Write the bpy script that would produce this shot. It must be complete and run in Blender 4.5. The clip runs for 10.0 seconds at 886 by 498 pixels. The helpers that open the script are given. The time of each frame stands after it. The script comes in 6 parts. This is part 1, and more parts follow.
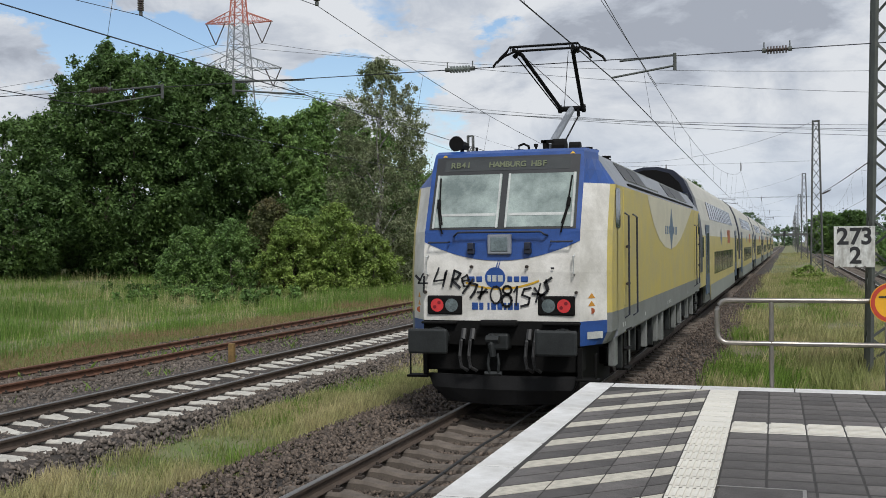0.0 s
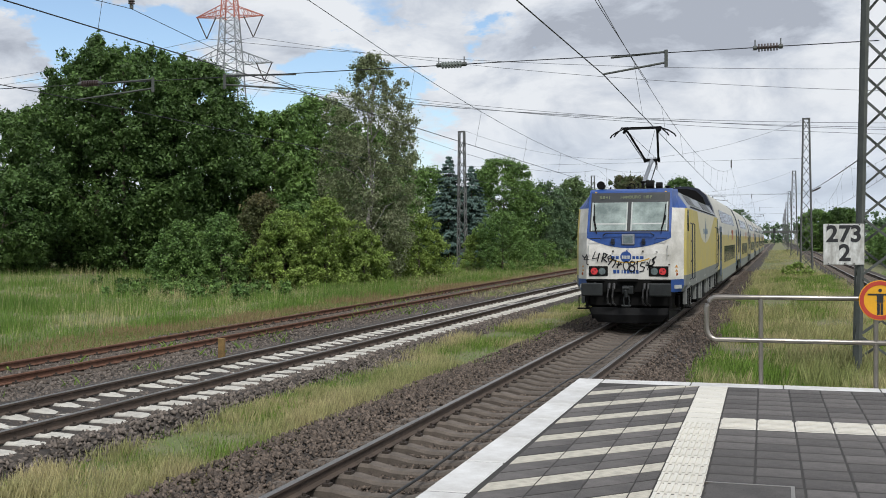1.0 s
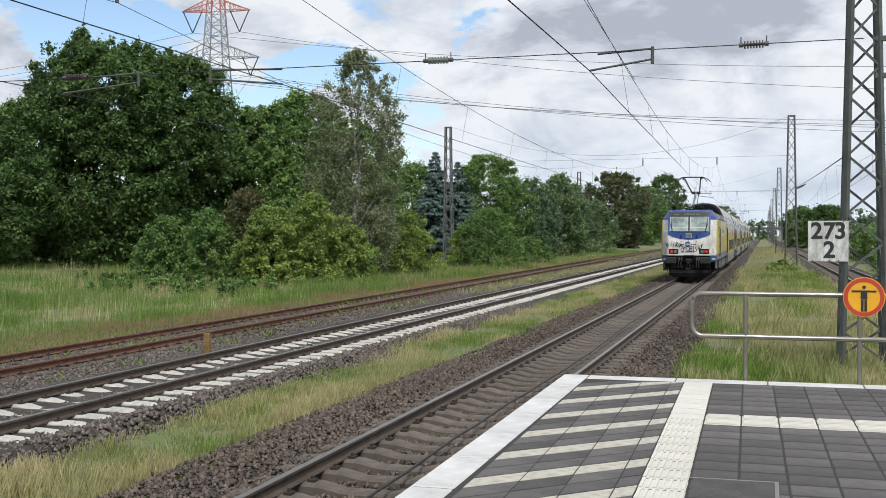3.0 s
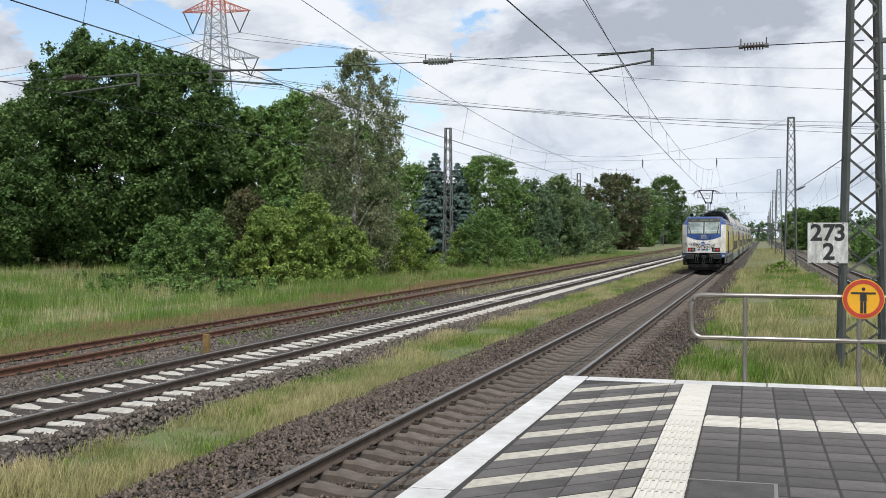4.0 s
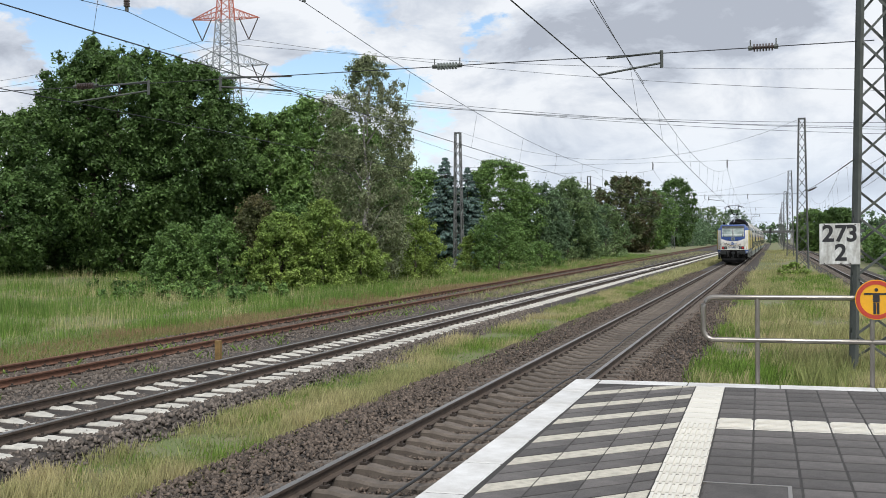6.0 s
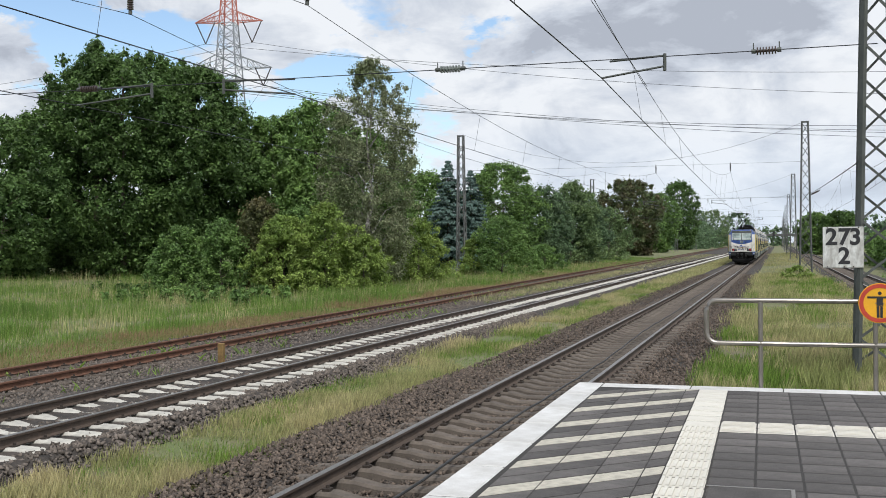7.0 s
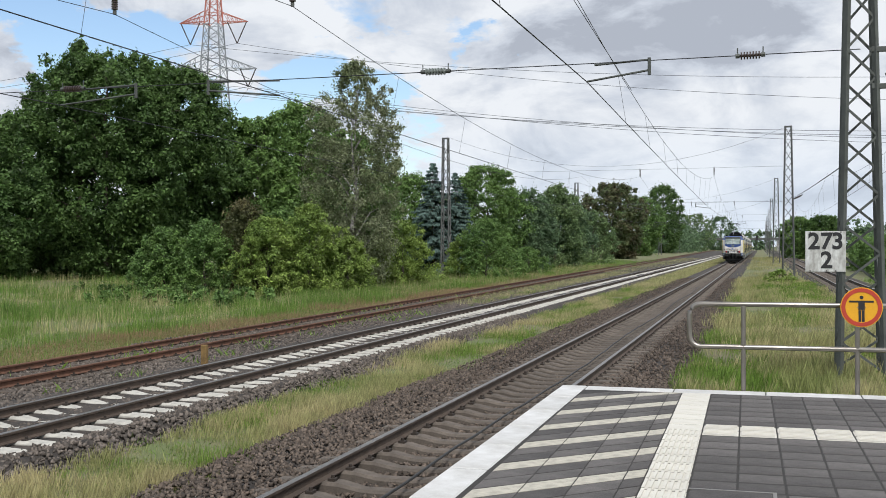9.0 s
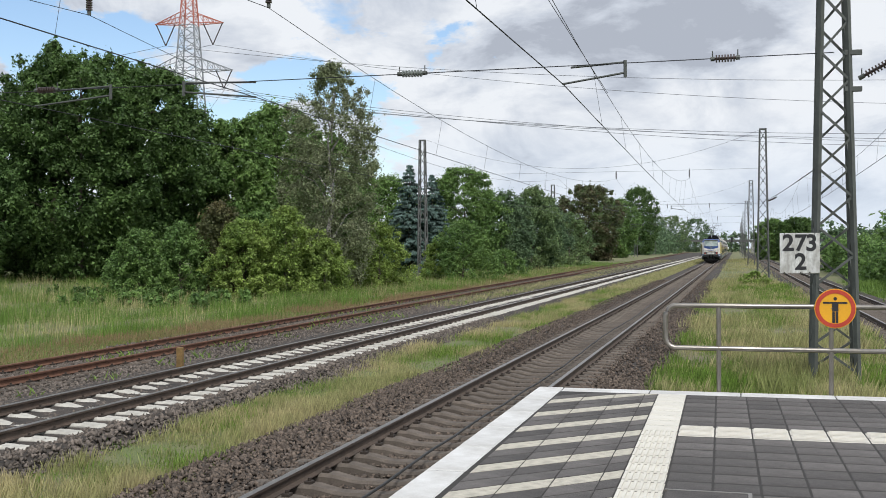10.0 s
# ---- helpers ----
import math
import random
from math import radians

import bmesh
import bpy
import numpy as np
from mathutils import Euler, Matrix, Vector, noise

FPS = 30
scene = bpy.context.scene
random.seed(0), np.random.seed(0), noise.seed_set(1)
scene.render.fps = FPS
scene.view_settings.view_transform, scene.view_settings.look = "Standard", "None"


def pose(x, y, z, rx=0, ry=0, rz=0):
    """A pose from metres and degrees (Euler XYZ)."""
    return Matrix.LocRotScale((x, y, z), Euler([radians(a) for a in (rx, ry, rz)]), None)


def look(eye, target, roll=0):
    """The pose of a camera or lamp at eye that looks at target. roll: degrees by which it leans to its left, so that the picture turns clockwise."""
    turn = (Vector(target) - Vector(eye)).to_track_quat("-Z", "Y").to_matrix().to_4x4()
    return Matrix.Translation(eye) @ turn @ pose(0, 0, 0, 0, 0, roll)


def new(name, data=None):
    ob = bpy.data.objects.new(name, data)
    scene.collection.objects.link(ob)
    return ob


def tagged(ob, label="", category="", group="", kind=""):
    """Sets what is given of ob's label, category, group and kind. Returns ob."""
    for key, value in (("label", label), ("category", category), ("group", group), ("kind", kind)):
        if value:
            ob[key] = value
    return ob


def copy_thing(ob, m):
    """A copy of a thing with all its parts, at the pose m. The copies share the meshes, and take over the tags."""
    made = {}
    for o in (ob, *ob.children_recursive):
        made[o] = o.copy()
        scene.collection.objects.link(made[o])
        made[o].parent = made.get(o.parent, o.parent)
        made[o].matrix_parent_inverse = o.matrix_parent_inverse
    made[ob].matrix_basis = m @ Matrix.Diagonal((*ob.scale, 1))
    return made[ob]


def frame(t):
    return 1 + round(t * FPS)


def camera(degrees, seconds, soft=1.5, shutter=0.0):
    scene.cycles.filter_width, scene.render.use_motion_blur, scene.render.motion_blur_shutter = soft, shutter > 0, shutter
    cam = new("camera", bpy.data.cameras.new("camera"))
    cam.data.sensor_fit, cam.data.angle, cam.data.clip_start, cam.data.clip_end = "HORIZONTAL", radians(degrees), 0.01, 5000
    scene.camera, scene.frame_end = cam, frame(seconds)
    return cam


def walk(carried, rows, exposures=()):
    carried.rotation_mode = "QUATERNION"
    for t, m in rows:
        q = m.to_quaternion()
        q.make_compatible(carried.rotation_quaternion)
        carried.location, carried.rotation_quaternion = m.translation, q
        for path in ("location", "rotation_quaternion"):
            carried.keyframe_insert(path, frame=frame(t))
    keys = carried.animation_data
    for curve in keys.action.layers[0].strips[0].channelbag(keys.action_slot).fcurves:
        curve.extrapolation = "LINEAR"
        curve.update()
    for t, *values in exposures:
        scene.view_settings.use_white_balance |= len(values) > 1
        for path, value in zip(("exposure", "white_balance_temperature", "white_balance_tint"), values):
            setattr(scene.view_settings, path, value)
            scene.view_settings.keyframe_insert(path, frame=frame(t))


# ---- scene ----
EYE = (3.87, 0.0, 2.398)
TURNS = [  # seconds, yaw, pitch, roll of the hand-held camera
    (0, 17.529, -0.237, 0.507),
    (0.5, 17.345, -0.345, 0.626),
    (1, 17.04, -0.472, 0.232),
    (1.5, 16.82, -0.555, 0.076),
    (2, 16.583, -0.657, -0.009),
    (2.5, 16.346, -0.710, 0.118),
    (4, 16.298, -0.644, -0.064),
    (4.5, 16.448, -0.606, 0.182),
    (5, 16.613, -0.548, 0.315),
    (5.5, 16.754, -0.476, 0.402),
    (7, 17.01, -0.247, 0.428),
    (7.5, 17.09, -0.191, 0.098),
    (8, 17.024, -0.184, -0.103),
    (8.5, 16.614, -0.178, -0.191),
    (9, 16.193, -0.126, 0.149),
    (9.5, 15.608, -0.109, -0.033),
    (10, 14.978, -0.025, 0.189),
]
cam = camera(44.08, 10.0, 0.9)
walk(cam, [(t, pose(*EYE, 90 + pitch, roll, yaw)) for t, yaw, pitch, roll in TURNS],
     [(t, stops, 6250, 10) for t, stops in ((0.0, -0.05), (0.5, 0.05), (1.0, 0.1), (2.5, 0.19), (5.0, 0.26), (8.0, 0.19), (10.0, 0.19))])

# ---- light ----
SUN_UP, SUN_FROM = 52.0, 148.0   # elevation, and compass bearing from +y towards +x
sun = new("sun", bpy.data.lights.new("sun", "SUN"))
sun.data.energy, sun.data.angle, sun.data.color = 2.9, radians(12), (1.0, 0.96, 0.9)
_b, _e = radians(SUN_FROM), radians(SUN_UP)
_to_sun = Vector((math.sin(_b) * math.cos(_e), math.cos(_b) * math.cos(_e), math.sin(_e)))
sun.matrix_world = look(_to_sun * 60, (0, 0, 0))

world = bpy.data.worlds.new("world")
scene.world = world
world.use_nodes = True


def sky():
    nt = world.node_tree
    nt.nodes.clear()
    N, L = nt.nodes.new, nt.links.new
    out, bg = N("ShaderNodeOutputWorld"), N("ShaderNodeBackground")
    tex = N("ShaderNodeTexSky")
    tex.sky_type, tex.sun_disc = "NISHITA", False
    tex.sun_elevation, tex.sun_rotation = radians(SUN_UP), radians(SUN_FROM)
    tex.dust_density = 0.6
    gain = N("ShaderNodeVectorMath"); gain.operation = "SCALE"; gain.inputs["Scale"].default_value = 0.13
    L(tex.outputs[0], gain.inputs[0])
    co, sep = N("ShaderNodeTexCoord"), N("ShaderNodeSeparateXYZ")
    L(co.outputs["Generated"], sep.inputs[0])
    # cumulus heaps, wider than they are tall
    comb = N("ShaderNodeMapping")
    comb.inputs["Scale"].default_value = (1.0, 1.0, 2.1)
    comb.inputs["Rotation"].default_value = (0, 0, radians(-25))
    L(co.outputs["Generated"], comb.inputs[0])

    def cloud(scale, detail, rough, off, dist=0.0):
        n, m = N("ShaderNodeTexNoise"), N("ShaderNodeMapping")
        m.inputs["Location"].default_value = off
        L(comb.outputs[0], m.inputs[0]); L(m.outputs[0], n.inputs["Vector"])
        n.inputs["Scale"].default_value, n.inputs["Detail"].default_value = scale, detail
        n.inputs["Roughness"].default_value, n.inputs["Distortion"].default_value = rough, dist
        return n.outputs["Fac"]

    def ramp(fac, stops):
        r = N("ShaderNodeValToRGB")
        while len(r.color_ramp.elements) < len(stops):
            r.color_ramp.elements.new(0.5)
        for e, (pos, c) in zip(r.color_ramp.elements, stops):
            e.position, e.color = pos, (*c, 1)
        L(fac, r.inputs[0])
        return r.outputs[0]
    # the directions are shaken a little, so that the rims of gaps and heaps are ragged
    shake, off, way = N("ShaderNodeTexNoise"), N("ShaderNodeVectorMath"), N("ShaderNodeVectorMath")
    shake.inputs["Scale"].default_value, shake.inputs["Detail"].default_value, shake.inputs["Roughness"].default_value = 9.0, 6, 0.6
    L(comb.outputs[0], shake.inputs["Vector"])
    off.operation, way.operation = "MULTIPLY_ADD", "ADD"
    off.inputs[1].default_value, off.inputs[2].default_value = (0.22, 0.22, 0.14), (-0.11, -0.11, -0.07)
    L(shake.outputs["Color"], off.inputs[0]); L(off.outputs[0], way.inputs[0]); L(co.outputs["Generated"], way.inputs[1])

    def blobs(start, rows):
        """Adds soft round swellings about given directions to a value."""
        for d, wide, gain_ in rows:
            dot, fall, add = N("ShaderNodeVectorMath"), N("ShaderNodeMapRange"), N("ShaderNodeMath")
            dot.operation = "DISTANCE"
            dot.inputs[1].default_value = d
            L(way.outputs[0], dot.inputs[0])
            fall.interpolation_type = "SMOOTHSTEP"
            fall.inputs["From Min"].default_value, fall.inputs["From Max"].default_value = 0.0, wide
            fall.inputs["To Min"].default_value, fall.inputs["To Max"].default_value = gain_, 0.0
            L(dot.outputs["Value"], fall.inputs["Value"])
            L(start, add.inputs[0]); L(fall.outputs[0], add.inputs[1])
            start = add.outputs[0]
        return start

    def tilt(src, k, c):
        m = N("ShaderNodeMath"); m.operation = "MULTIPLY_ADD"
        m.inputs[1].default_value, m.inputs[2].default_value = k, c
        L(src, m.inputs[0])
        return m.outputs[0]

    def plus(a, b):
        m = N("ShaderNodeMath")
        L(a, m.inputs[0]); L(b, m.inputs[1])
        return m.outputs[0]
    # gaps of blue in the broken cover over the trees
    gaps = [((-0.60, 0.78, 0.195), 0.11, -0.30), ((-0.565, 0.805, 0.165), 0.09, -0.26), ((-0.515, 0.842, 0.15), 0.09, -0.17), ((-0.437, 0.893, 0.115), 0.08, -0.2),
            ((-0.385, 0.912, 0.14), 0.08, -0.32), ((-0.325, 0.935, 0.147), 0.065, -0.30), ((-0.306, 0.949, 0.075), 0.07, -0.2), ((-0.254, 0.953, 0.165), 0.04, -0.2), ((0.02, 0.97, 0.21), 0.06, -0.12)]
    lift = blobs(plus(cloud(5.5, 10, 0.56, (1.9, 0.75, 0.2), 0.1), tilt(sep.outputs[0], 0.12, 0.15)), gaps)
    cover = ramp(lift, [(0.43, (0, 0, 0)), (0.50, (1, 1, 1))])
    heaps = [((-0.062, 0.975, 0.20), 0.13, -0.09), ((-0.2, 0.95, 0.225), 0.12, -0.05), ((-0.37, 0.90, 0.225), 0.10, -0.03), ((0.03, 0.98, 0.14), 0.1, 0.06),
             ((-0.15, 0.975, 0.12), 0.12, 0.05), ((-0.55, 0.82, 0.12), 0.12, 0.08)]
    puffs = blobs(plus(cloud(8.5, 12, 0.6, (5.2, 2.1, 1), 0.3), tilt(sep.outputs[2], -0.1, 0.03)), heaps)
    body = ramp(puffs, [(0.36, (0.40, 0.425, 0.475)), (0.45, (0.55, 0.58, 0.63)), (0.52, (0.66, 0.68, 0.71)), (0.60, (0.77, 0.78, 0.79))])
    mix = N("ShaderNodeMix"); mix.data_type = "RGBA"
    L(cover, mix.inputs["Factor"]); L(gain.outputs[0], mix.inputs["A"]); L(body, mix.inputs["B"])
    # pale haze low over the horizon
    low = N("ShaderNodeMapRange"); low.inputs["From Min"].default_value, low.inputs["From Max"].default_value = 0.0, 0.12
    low.inputs["To Min"].default_value, low.inputs["To Max"].default_value = 0.75, 0.0
    L(sep.outputs[2], low.inputs["Value"])
    mix2 = N("ShaderNodeMix"); mix2.data_type = "RGBA"
    mix2.inputs["B"].default_value = (0.66, 0.73, 0.81, 1)
    L(low.outputs[0], mix2.inputs["Factor"]); L(mix.outputs["Result"], mix2.inputs["A"])
    L(mix2.outputs["Result"], bg.inputs[0])
    bg.inputs["Strength"].default_value = 1.0
    L(bg.outputs[0], out.inputs[0])


sky()


# ---- materials ----
def material(name, base, rough=0.8, metal=0.0, vary=0.25, scale=4.0, bump=0.3, bump_scale=60.0, other=None, island=0.0, spec=0.5, stretch=(1, 1, 1), each=0.0):
    """A surface in two scales of variation: broad stains and fine grain. island / each: how much pieces differ from one another."""
    m = bpy.data.materials.new(name)
    m.use_nodes = True
    nt = m.node_tree
    N, L = nt.nodes.new, nt.links.new
    b = nt.nodes["Principled BSDF"]
    b.inputs["Roughness"].default_value, b.inputs["Metallic"].default_value = rough, metal
    b.inputs["Specular IOR Level"].default_value = spec
    co, mp = N("ShaderNodeTexCoord"), N("ShaderNodeMapping")
    mp.inputs["Scale"].default_value = stretch
    L(co.outputs["Object"], mp.inputs[0])
    n1, n2 = N("ShaderNodeTexNoise"), N("ShaderNodeTexNoise")
    n1.inputs["Scale"].default_value, n1.inputs["Detail"].default_value, n1.inputs["Roughness"].default_value = scale, 6, 0.65
    n2.inputs["Scale"].default_value, n2.inputs["Detail"].default_value = bump_scale, 3
    L(mp.outputs[0], n1.inputs["Vector"]); L(mp.outputs[0], n2.inputs["Vector"])
    dark = other or tuple(c * (1 - vary) for c in base)
    r = N("ShaderNodeValToRGB")
    r.color_ramp.elements[0].position, r.color_ramp.elements[1].position = 0.38, 0.62
    r.color_ramp.elements[0].color, r.color_ramp.elements[1].color = (*dark, 1), (*base, 1)
    L(n1.outputs["Fac"], r.inputs[0])
    colour = r.outputs[0]
    fine = N("ShaderNodeMix"); fine.data_type, fine.blend_type = "RGBA", "MULTIPLY"
    fr = N("ShaderNodeMapRange"); fr.inputs["From Min"].default_value, fr.inputs["From Max"].default_value = 0.3, 0.7
    fr.inputs["To Min"].default_value, fr.inputs["To Max"].default_value = 1 - vary * 0.7, 1.0
    L(n2.outputs["Fac"], fr.inputs["Value"])
    fine.inputs["Factor"].default_value = 1.0
    L(colour, fine.inputs["A"]); L(fr.outputs[0], fine.inputs["B"])
    colour = fine.outputs["Result"]
    if island or each:
        src = N("ShaderNodeNewGeometry").outputs["Random Per Island"] if island else N("ShaderNodeObjectInfo").outputs["Random"]
        k = island or each
        hsv, mr = N("ShaderNodeHueSaturation"), N("ShaderNodeMapRange")
        mr.inputs["To Min"].default_value, mr.inputs["To Max"].default_value = 1 - k, 1 + k
        L(src, mr.inputs["Value"]); L(mr.outputs[0], hsv.inputs["Value"]); L(colour, hsv.inputs["Color"])
        colour = hsv.outputs[0]
    L(colour, b.inputs["Base Color"])
    if bump:
        bp = N("ShaderNodeBump"); bp.inputs["Strength"].default_value, bp.inputs["Distance"].default_value = bump, 0.01
        L(n2.outputs["Fac"], bp.inputs["Height"]); L(bp.outputs[0], b.inputs["Normal"])
    rr = N("ShaderNodeMapRange"); rr.inputs["To Min"].default_value, rr.inputs["To Max"].default_value = max(0.02, rough - 0.1), min(1, rough + 0.1)
    L(n1.outputs["Fac"], rr.inputs["Value"]); L(rr.outputs[0], b.inputs["Roughness"])
    return m


def leafy(name, a, c, island=0.5, through_light=0.4):
    """Thin leaves: two greens mixed from leaf to leaf and by broad patches, with some light coming through."""
    m = material(name, a, 0.55, 0, 0.3, 0.35, 0, 3.0, other=c, island=island, spec=0.3)
    nt = m.node_tree
    b, out = nt.nodes["Principled BSDF"], nt.nodes["Material Output"]
    tr, ad = nt.nodes.new("ShaderNodeBsdfTranslucent"), nt.nodes.new("ShaderNodeMixShader")
    ad.inputs[0].default_value = through_light
    nt.links.new(b.inputs["Base Color"].links[0].from_socket, tr.inputs[0])
    nt.links.new(b.outputs[0], ad.inputs[1]); nt.links.new(tr.outputs[0], ad.inputs[2]); nt.links.new(ad.outputs[0], out.inputs[0])
    return m


def glow(name, colour, strength, base=(0.02, 0.02, 0.02)):
    m = material(name, base, 0.2, bump=0)
    b = m.node_tree.nodes["Principled BSDF"]
    b.inputs["Emission Color"].default_value, b.inputs["Emission Strength"].default_value = (*colour, 1), strength
    return m


M_SOIL = material("soil_and_grass", (0.13, 0.165, 0.055), 0.95, vary=0.4, scale=0.5, bump=0.6, bump_scale=25, other=(0.20, 0.18, 0.10))
M_BALLAST = material("ballast_bed", (0.082, 0.067, 0.056), 0.95, vary=0.5, scale=3.0, bump=1.0, bump_scale=28, other=(0.03, 0.026, 0.023))
M_STONE = material("ballast_stone", (0.145, 0.112, 0.088), 0.9, vary=0.35, scale=9, bump=0.4, bump_scale=80, island=0.6)
M_STONE_GREY = material("grey_ballast_stone", (0.17, 0.142, 0.12), 0.9, vary=0.35, scale=9, bump=0.4, bump_scale=80, island=0.55)
M_RAIL_HEAD = material("worn_rail_steel", (0.32, 0.30, 0.28), 0.38, 0.9, 0.25, 6, 0.1, 120, stretch=(1, 0.05, 1))
M_RAIL_SIDE = material("rusty_rail_side", (0.105, 0.076, 0.058), 0.8, 0.1, 0.35, 5, 0.4, 90)
M_RUST = material("red_rust", (0.185, 0.09, 0.055), 0.9, 0.1, 0.4, 4, 0.5, 70)
M_SLEEPER_BROWN = material("brown_dusted_concrete", (0.145, 0.12, 0.098), 0.9, vary=0.35, scale=6, bump=0.4, bump_scale=60, each=0.15)
M_SLEEPER_WHITE = material("pale_new_concrete", (0.55, 0.53, 0.475), 0.85, vary=0.25, scale=7, bump=0.3, bump_scale=60, each=0.08)
M_SLEEPER_OLD = material("dark_old_sleeper", (0.11, 0.085, 0.065), 0.9, vary=0.4, scale=6, bump=0.5, bump_scale=50, each=0.2)
M_IRON = material("dark_clip_iron", (0.06, 0.047, 0.038), 0.8, 0.3, 0.3)
M_CONCRETE = material("platform_concrete", (0.36, 0.35, 0.33), 0.9, vary=0.25, scale=2, bump=0.3)
M_TILE = material("dark_grey_paver", (0.135, 0.124, 0.118), 0.85, vary=0.42, scale=4, bump=0.6, bump_scale=95, each=0.3)
M_JOINT = material("sandy_joint", (0.04, 0.037, 0.034), 0.95)
M_WHITE_TILE = material("white_paver", (0.66, 0.64, 0.58), 0.8, vary=0.16, scale=5, bump=0.3, bump_scale=100, each=0.05, other=(0.60, 0.57, 0.50))
M_EDGE = material("white_edge_slab", (0.68, 0.68, 0.67), 0.8, vary=0.2, scale=2.2, bump=0.5, bump_scale=90, each=0.05, other=(0.50, 0.49, 0.47))
M_STRIPE = material("worn_white_stripe", (0.56, 0.525, 0.44), 0.85, vary=0.3, scale=14, bump=0.3, bump_scale=120)
M_STEEL = material("brushed_stainless_tube", (0.38, 0.35, 0.31), 0.34, 0.95, 0.12, 8, 0.05, 150)
M_MAST = material("grey_green_mast_paint", (0.105, 0.115, 0.105), 0.6, 0.1, 0.3, 3, 0.2, 60)
M_FAR_MAST = material("weathered_mast_paint", (0.14, 0.145, 0.14), 0.7, 0.1, 0.3, 1)
M_GALV = material("galvanised_pylon_steel", (0.33, 0.35, 0.37), 0.6, 0.4, 0.2, 0.5, 0)
M_PYLON_RED = material("red_pylon_paint", (0.52, 0.17, 0.12), 0.6, 0.0, 0.2, 0.5, 0)
M_WIRE = material("dark_copper_wire", (0.035, 0.037, 0.042), 0.6, 0.3, 0.2, bump=0)
M_CABLE = material("aluminium_cable", (0.16, 0.17, 0.19), 0.6, 0.3, 0.2, bump=0)
M_INSULATOR = material("brown_porcelain", (0.07, 0.05, 0.045), 0.3, 0.0, 0.3, bump=0)
M_INSULATOR_GREEN = material("grey_green_insulator", (0.22, 0.25, 0.23), 0.4, 0.0, 0.3, bump=0)
M_SIGN_WHITE = material("weathered_white_enamel", (0.70, 0.71, 0.69), 0.6, 0, 0.3, 7, 0.1, 60, stretch=(1, 1, 0.3), other=(0.40, 0.39, 0.36))
M_SIGN_BLACK = material("sign_black", (0.025, 0.025, 0.028), 0.6)
M_SIGN_YELLOW = material("sign_orange_yellow", (0.80, 0.40, 0.015), 0.5, vary=0.08, bump=0)
M_SIGN_RED = material("sign_red", (0.50, 0.055, 0.03), 0.5, vary=0.12, bump=0)
M_BARK = material("bark", (0.11, 0.09, 0.07), 0.9, vary=0.4, scale=3, bump=0.8, bump_scale=25)
M_BIRCH = material("birch_bark", (0.45, 0.43, 0.40), 0.85, vary=0.5, scale=4, bump=0.3, bump_scale=25, other=(0.10, 0.09, 0.08))
M_POST = material("weathered_yellow_wood", (0.27, 0.17, 0.06), 0.85, vary=0.4, scale=6, bump=0.4, bump_scale=50)
L_CHESTNUT = leafy("chestnut_leaves", (0.125, 0.21, 0.0581), (0.0761, 0.14, 0.0422))
L_GREEN = leafy("maple_leaves", (0.201, 0.319, 0.0881), (0.126, 0.223, 0.065))
L_BRIGHT = leafy("young_leaves", (0.294, 0.39, 0.094), (0.199, 0.294, 0.0689))
L_BIRCH = leafy("birch_leaves", (0.214, 0.265, 0.124), (0.278, 0.3, 0.184))
L_SPRUCE = leafy("spruce_needles", (0.125, 0.196, 0.169), (0.0825, 0.135, 0.115), through_light=0.1)
L_RED = leafy("reddish_leaves", (0.18, 0.143, 0.066), (0.114, 0.13, 0.054))
L_COPPER = leafy("copper_leaves", (0.139, 0.121, 0.066), (0.119, 0.176, 0.066))
L_WILLOW = leafy("willow_leaves", (0.228, 0.316, 0.134), (0.147, 0.229, 0.0966))
L_FAR = leafy("distant_leaves", (0.17, 0.255, 0.131), (0.118, 0.191, 0.0997))
L_GRASS = leafy("grass_blades", (0.224, 0.332, 0.0649), (0.153, 0.255, 0.0472), island=0.55)
L_DRY = leafy("dry_grass_blades", (0.56, 0.49, 0.27), (0.31, 0.345, 0.13), island=0.4)
L_FIELD = leafy("meadow_blades", (0.187, 0.298, 0.0598), (0.139, 0.238, 0.0483), island=0.35)
L_REDGRASS = leafy("reddish_grass", (0.357, 0.242, 0.142), (0.283, 0.248, 0.11), island=0.3)


# ---- builders ----
def meshed(name, verts, faces, mat, smooth=False):
    me = bpy.data.meshes.new(name)
    me.from_pydata(verts, [], faces)
    for m in (mat if isinstance(mat, (list, tuple)) else [mat]):
        me.materials.append(m)
    if smooth:
        me.shade_smooth()
    return me


def thing(name, label, category, at=None, group="", kind="", data=None):
    ob = tagged(new(name, data), label, category, group, kind)
    if at is not None:
        ob.matrix_basis = at
    return ob


def part(name, bm, mat, parent, label="", smooth=False, at=None):
    """Links a bmesh (or a ready mesh) as one part under a thing or another part."""
    if isinstance(bm, bmesh.types.BMesh):
        me = bpy.data.meshes.new(name)
        bm.to_mesh(me)
        bm.free()
        for m in (mat if isinstance(mat, (list, tuple)) else [mat]):
            me.materials.append(m)
        if smooth:
            me.shade_smooth()
    else:
        me = bm
    ob = new(name, me)
    ob.parent = parent
    if at is not None:
        ob.matrix_basis = at
    if label:
        ob["label"] = label
    return ob


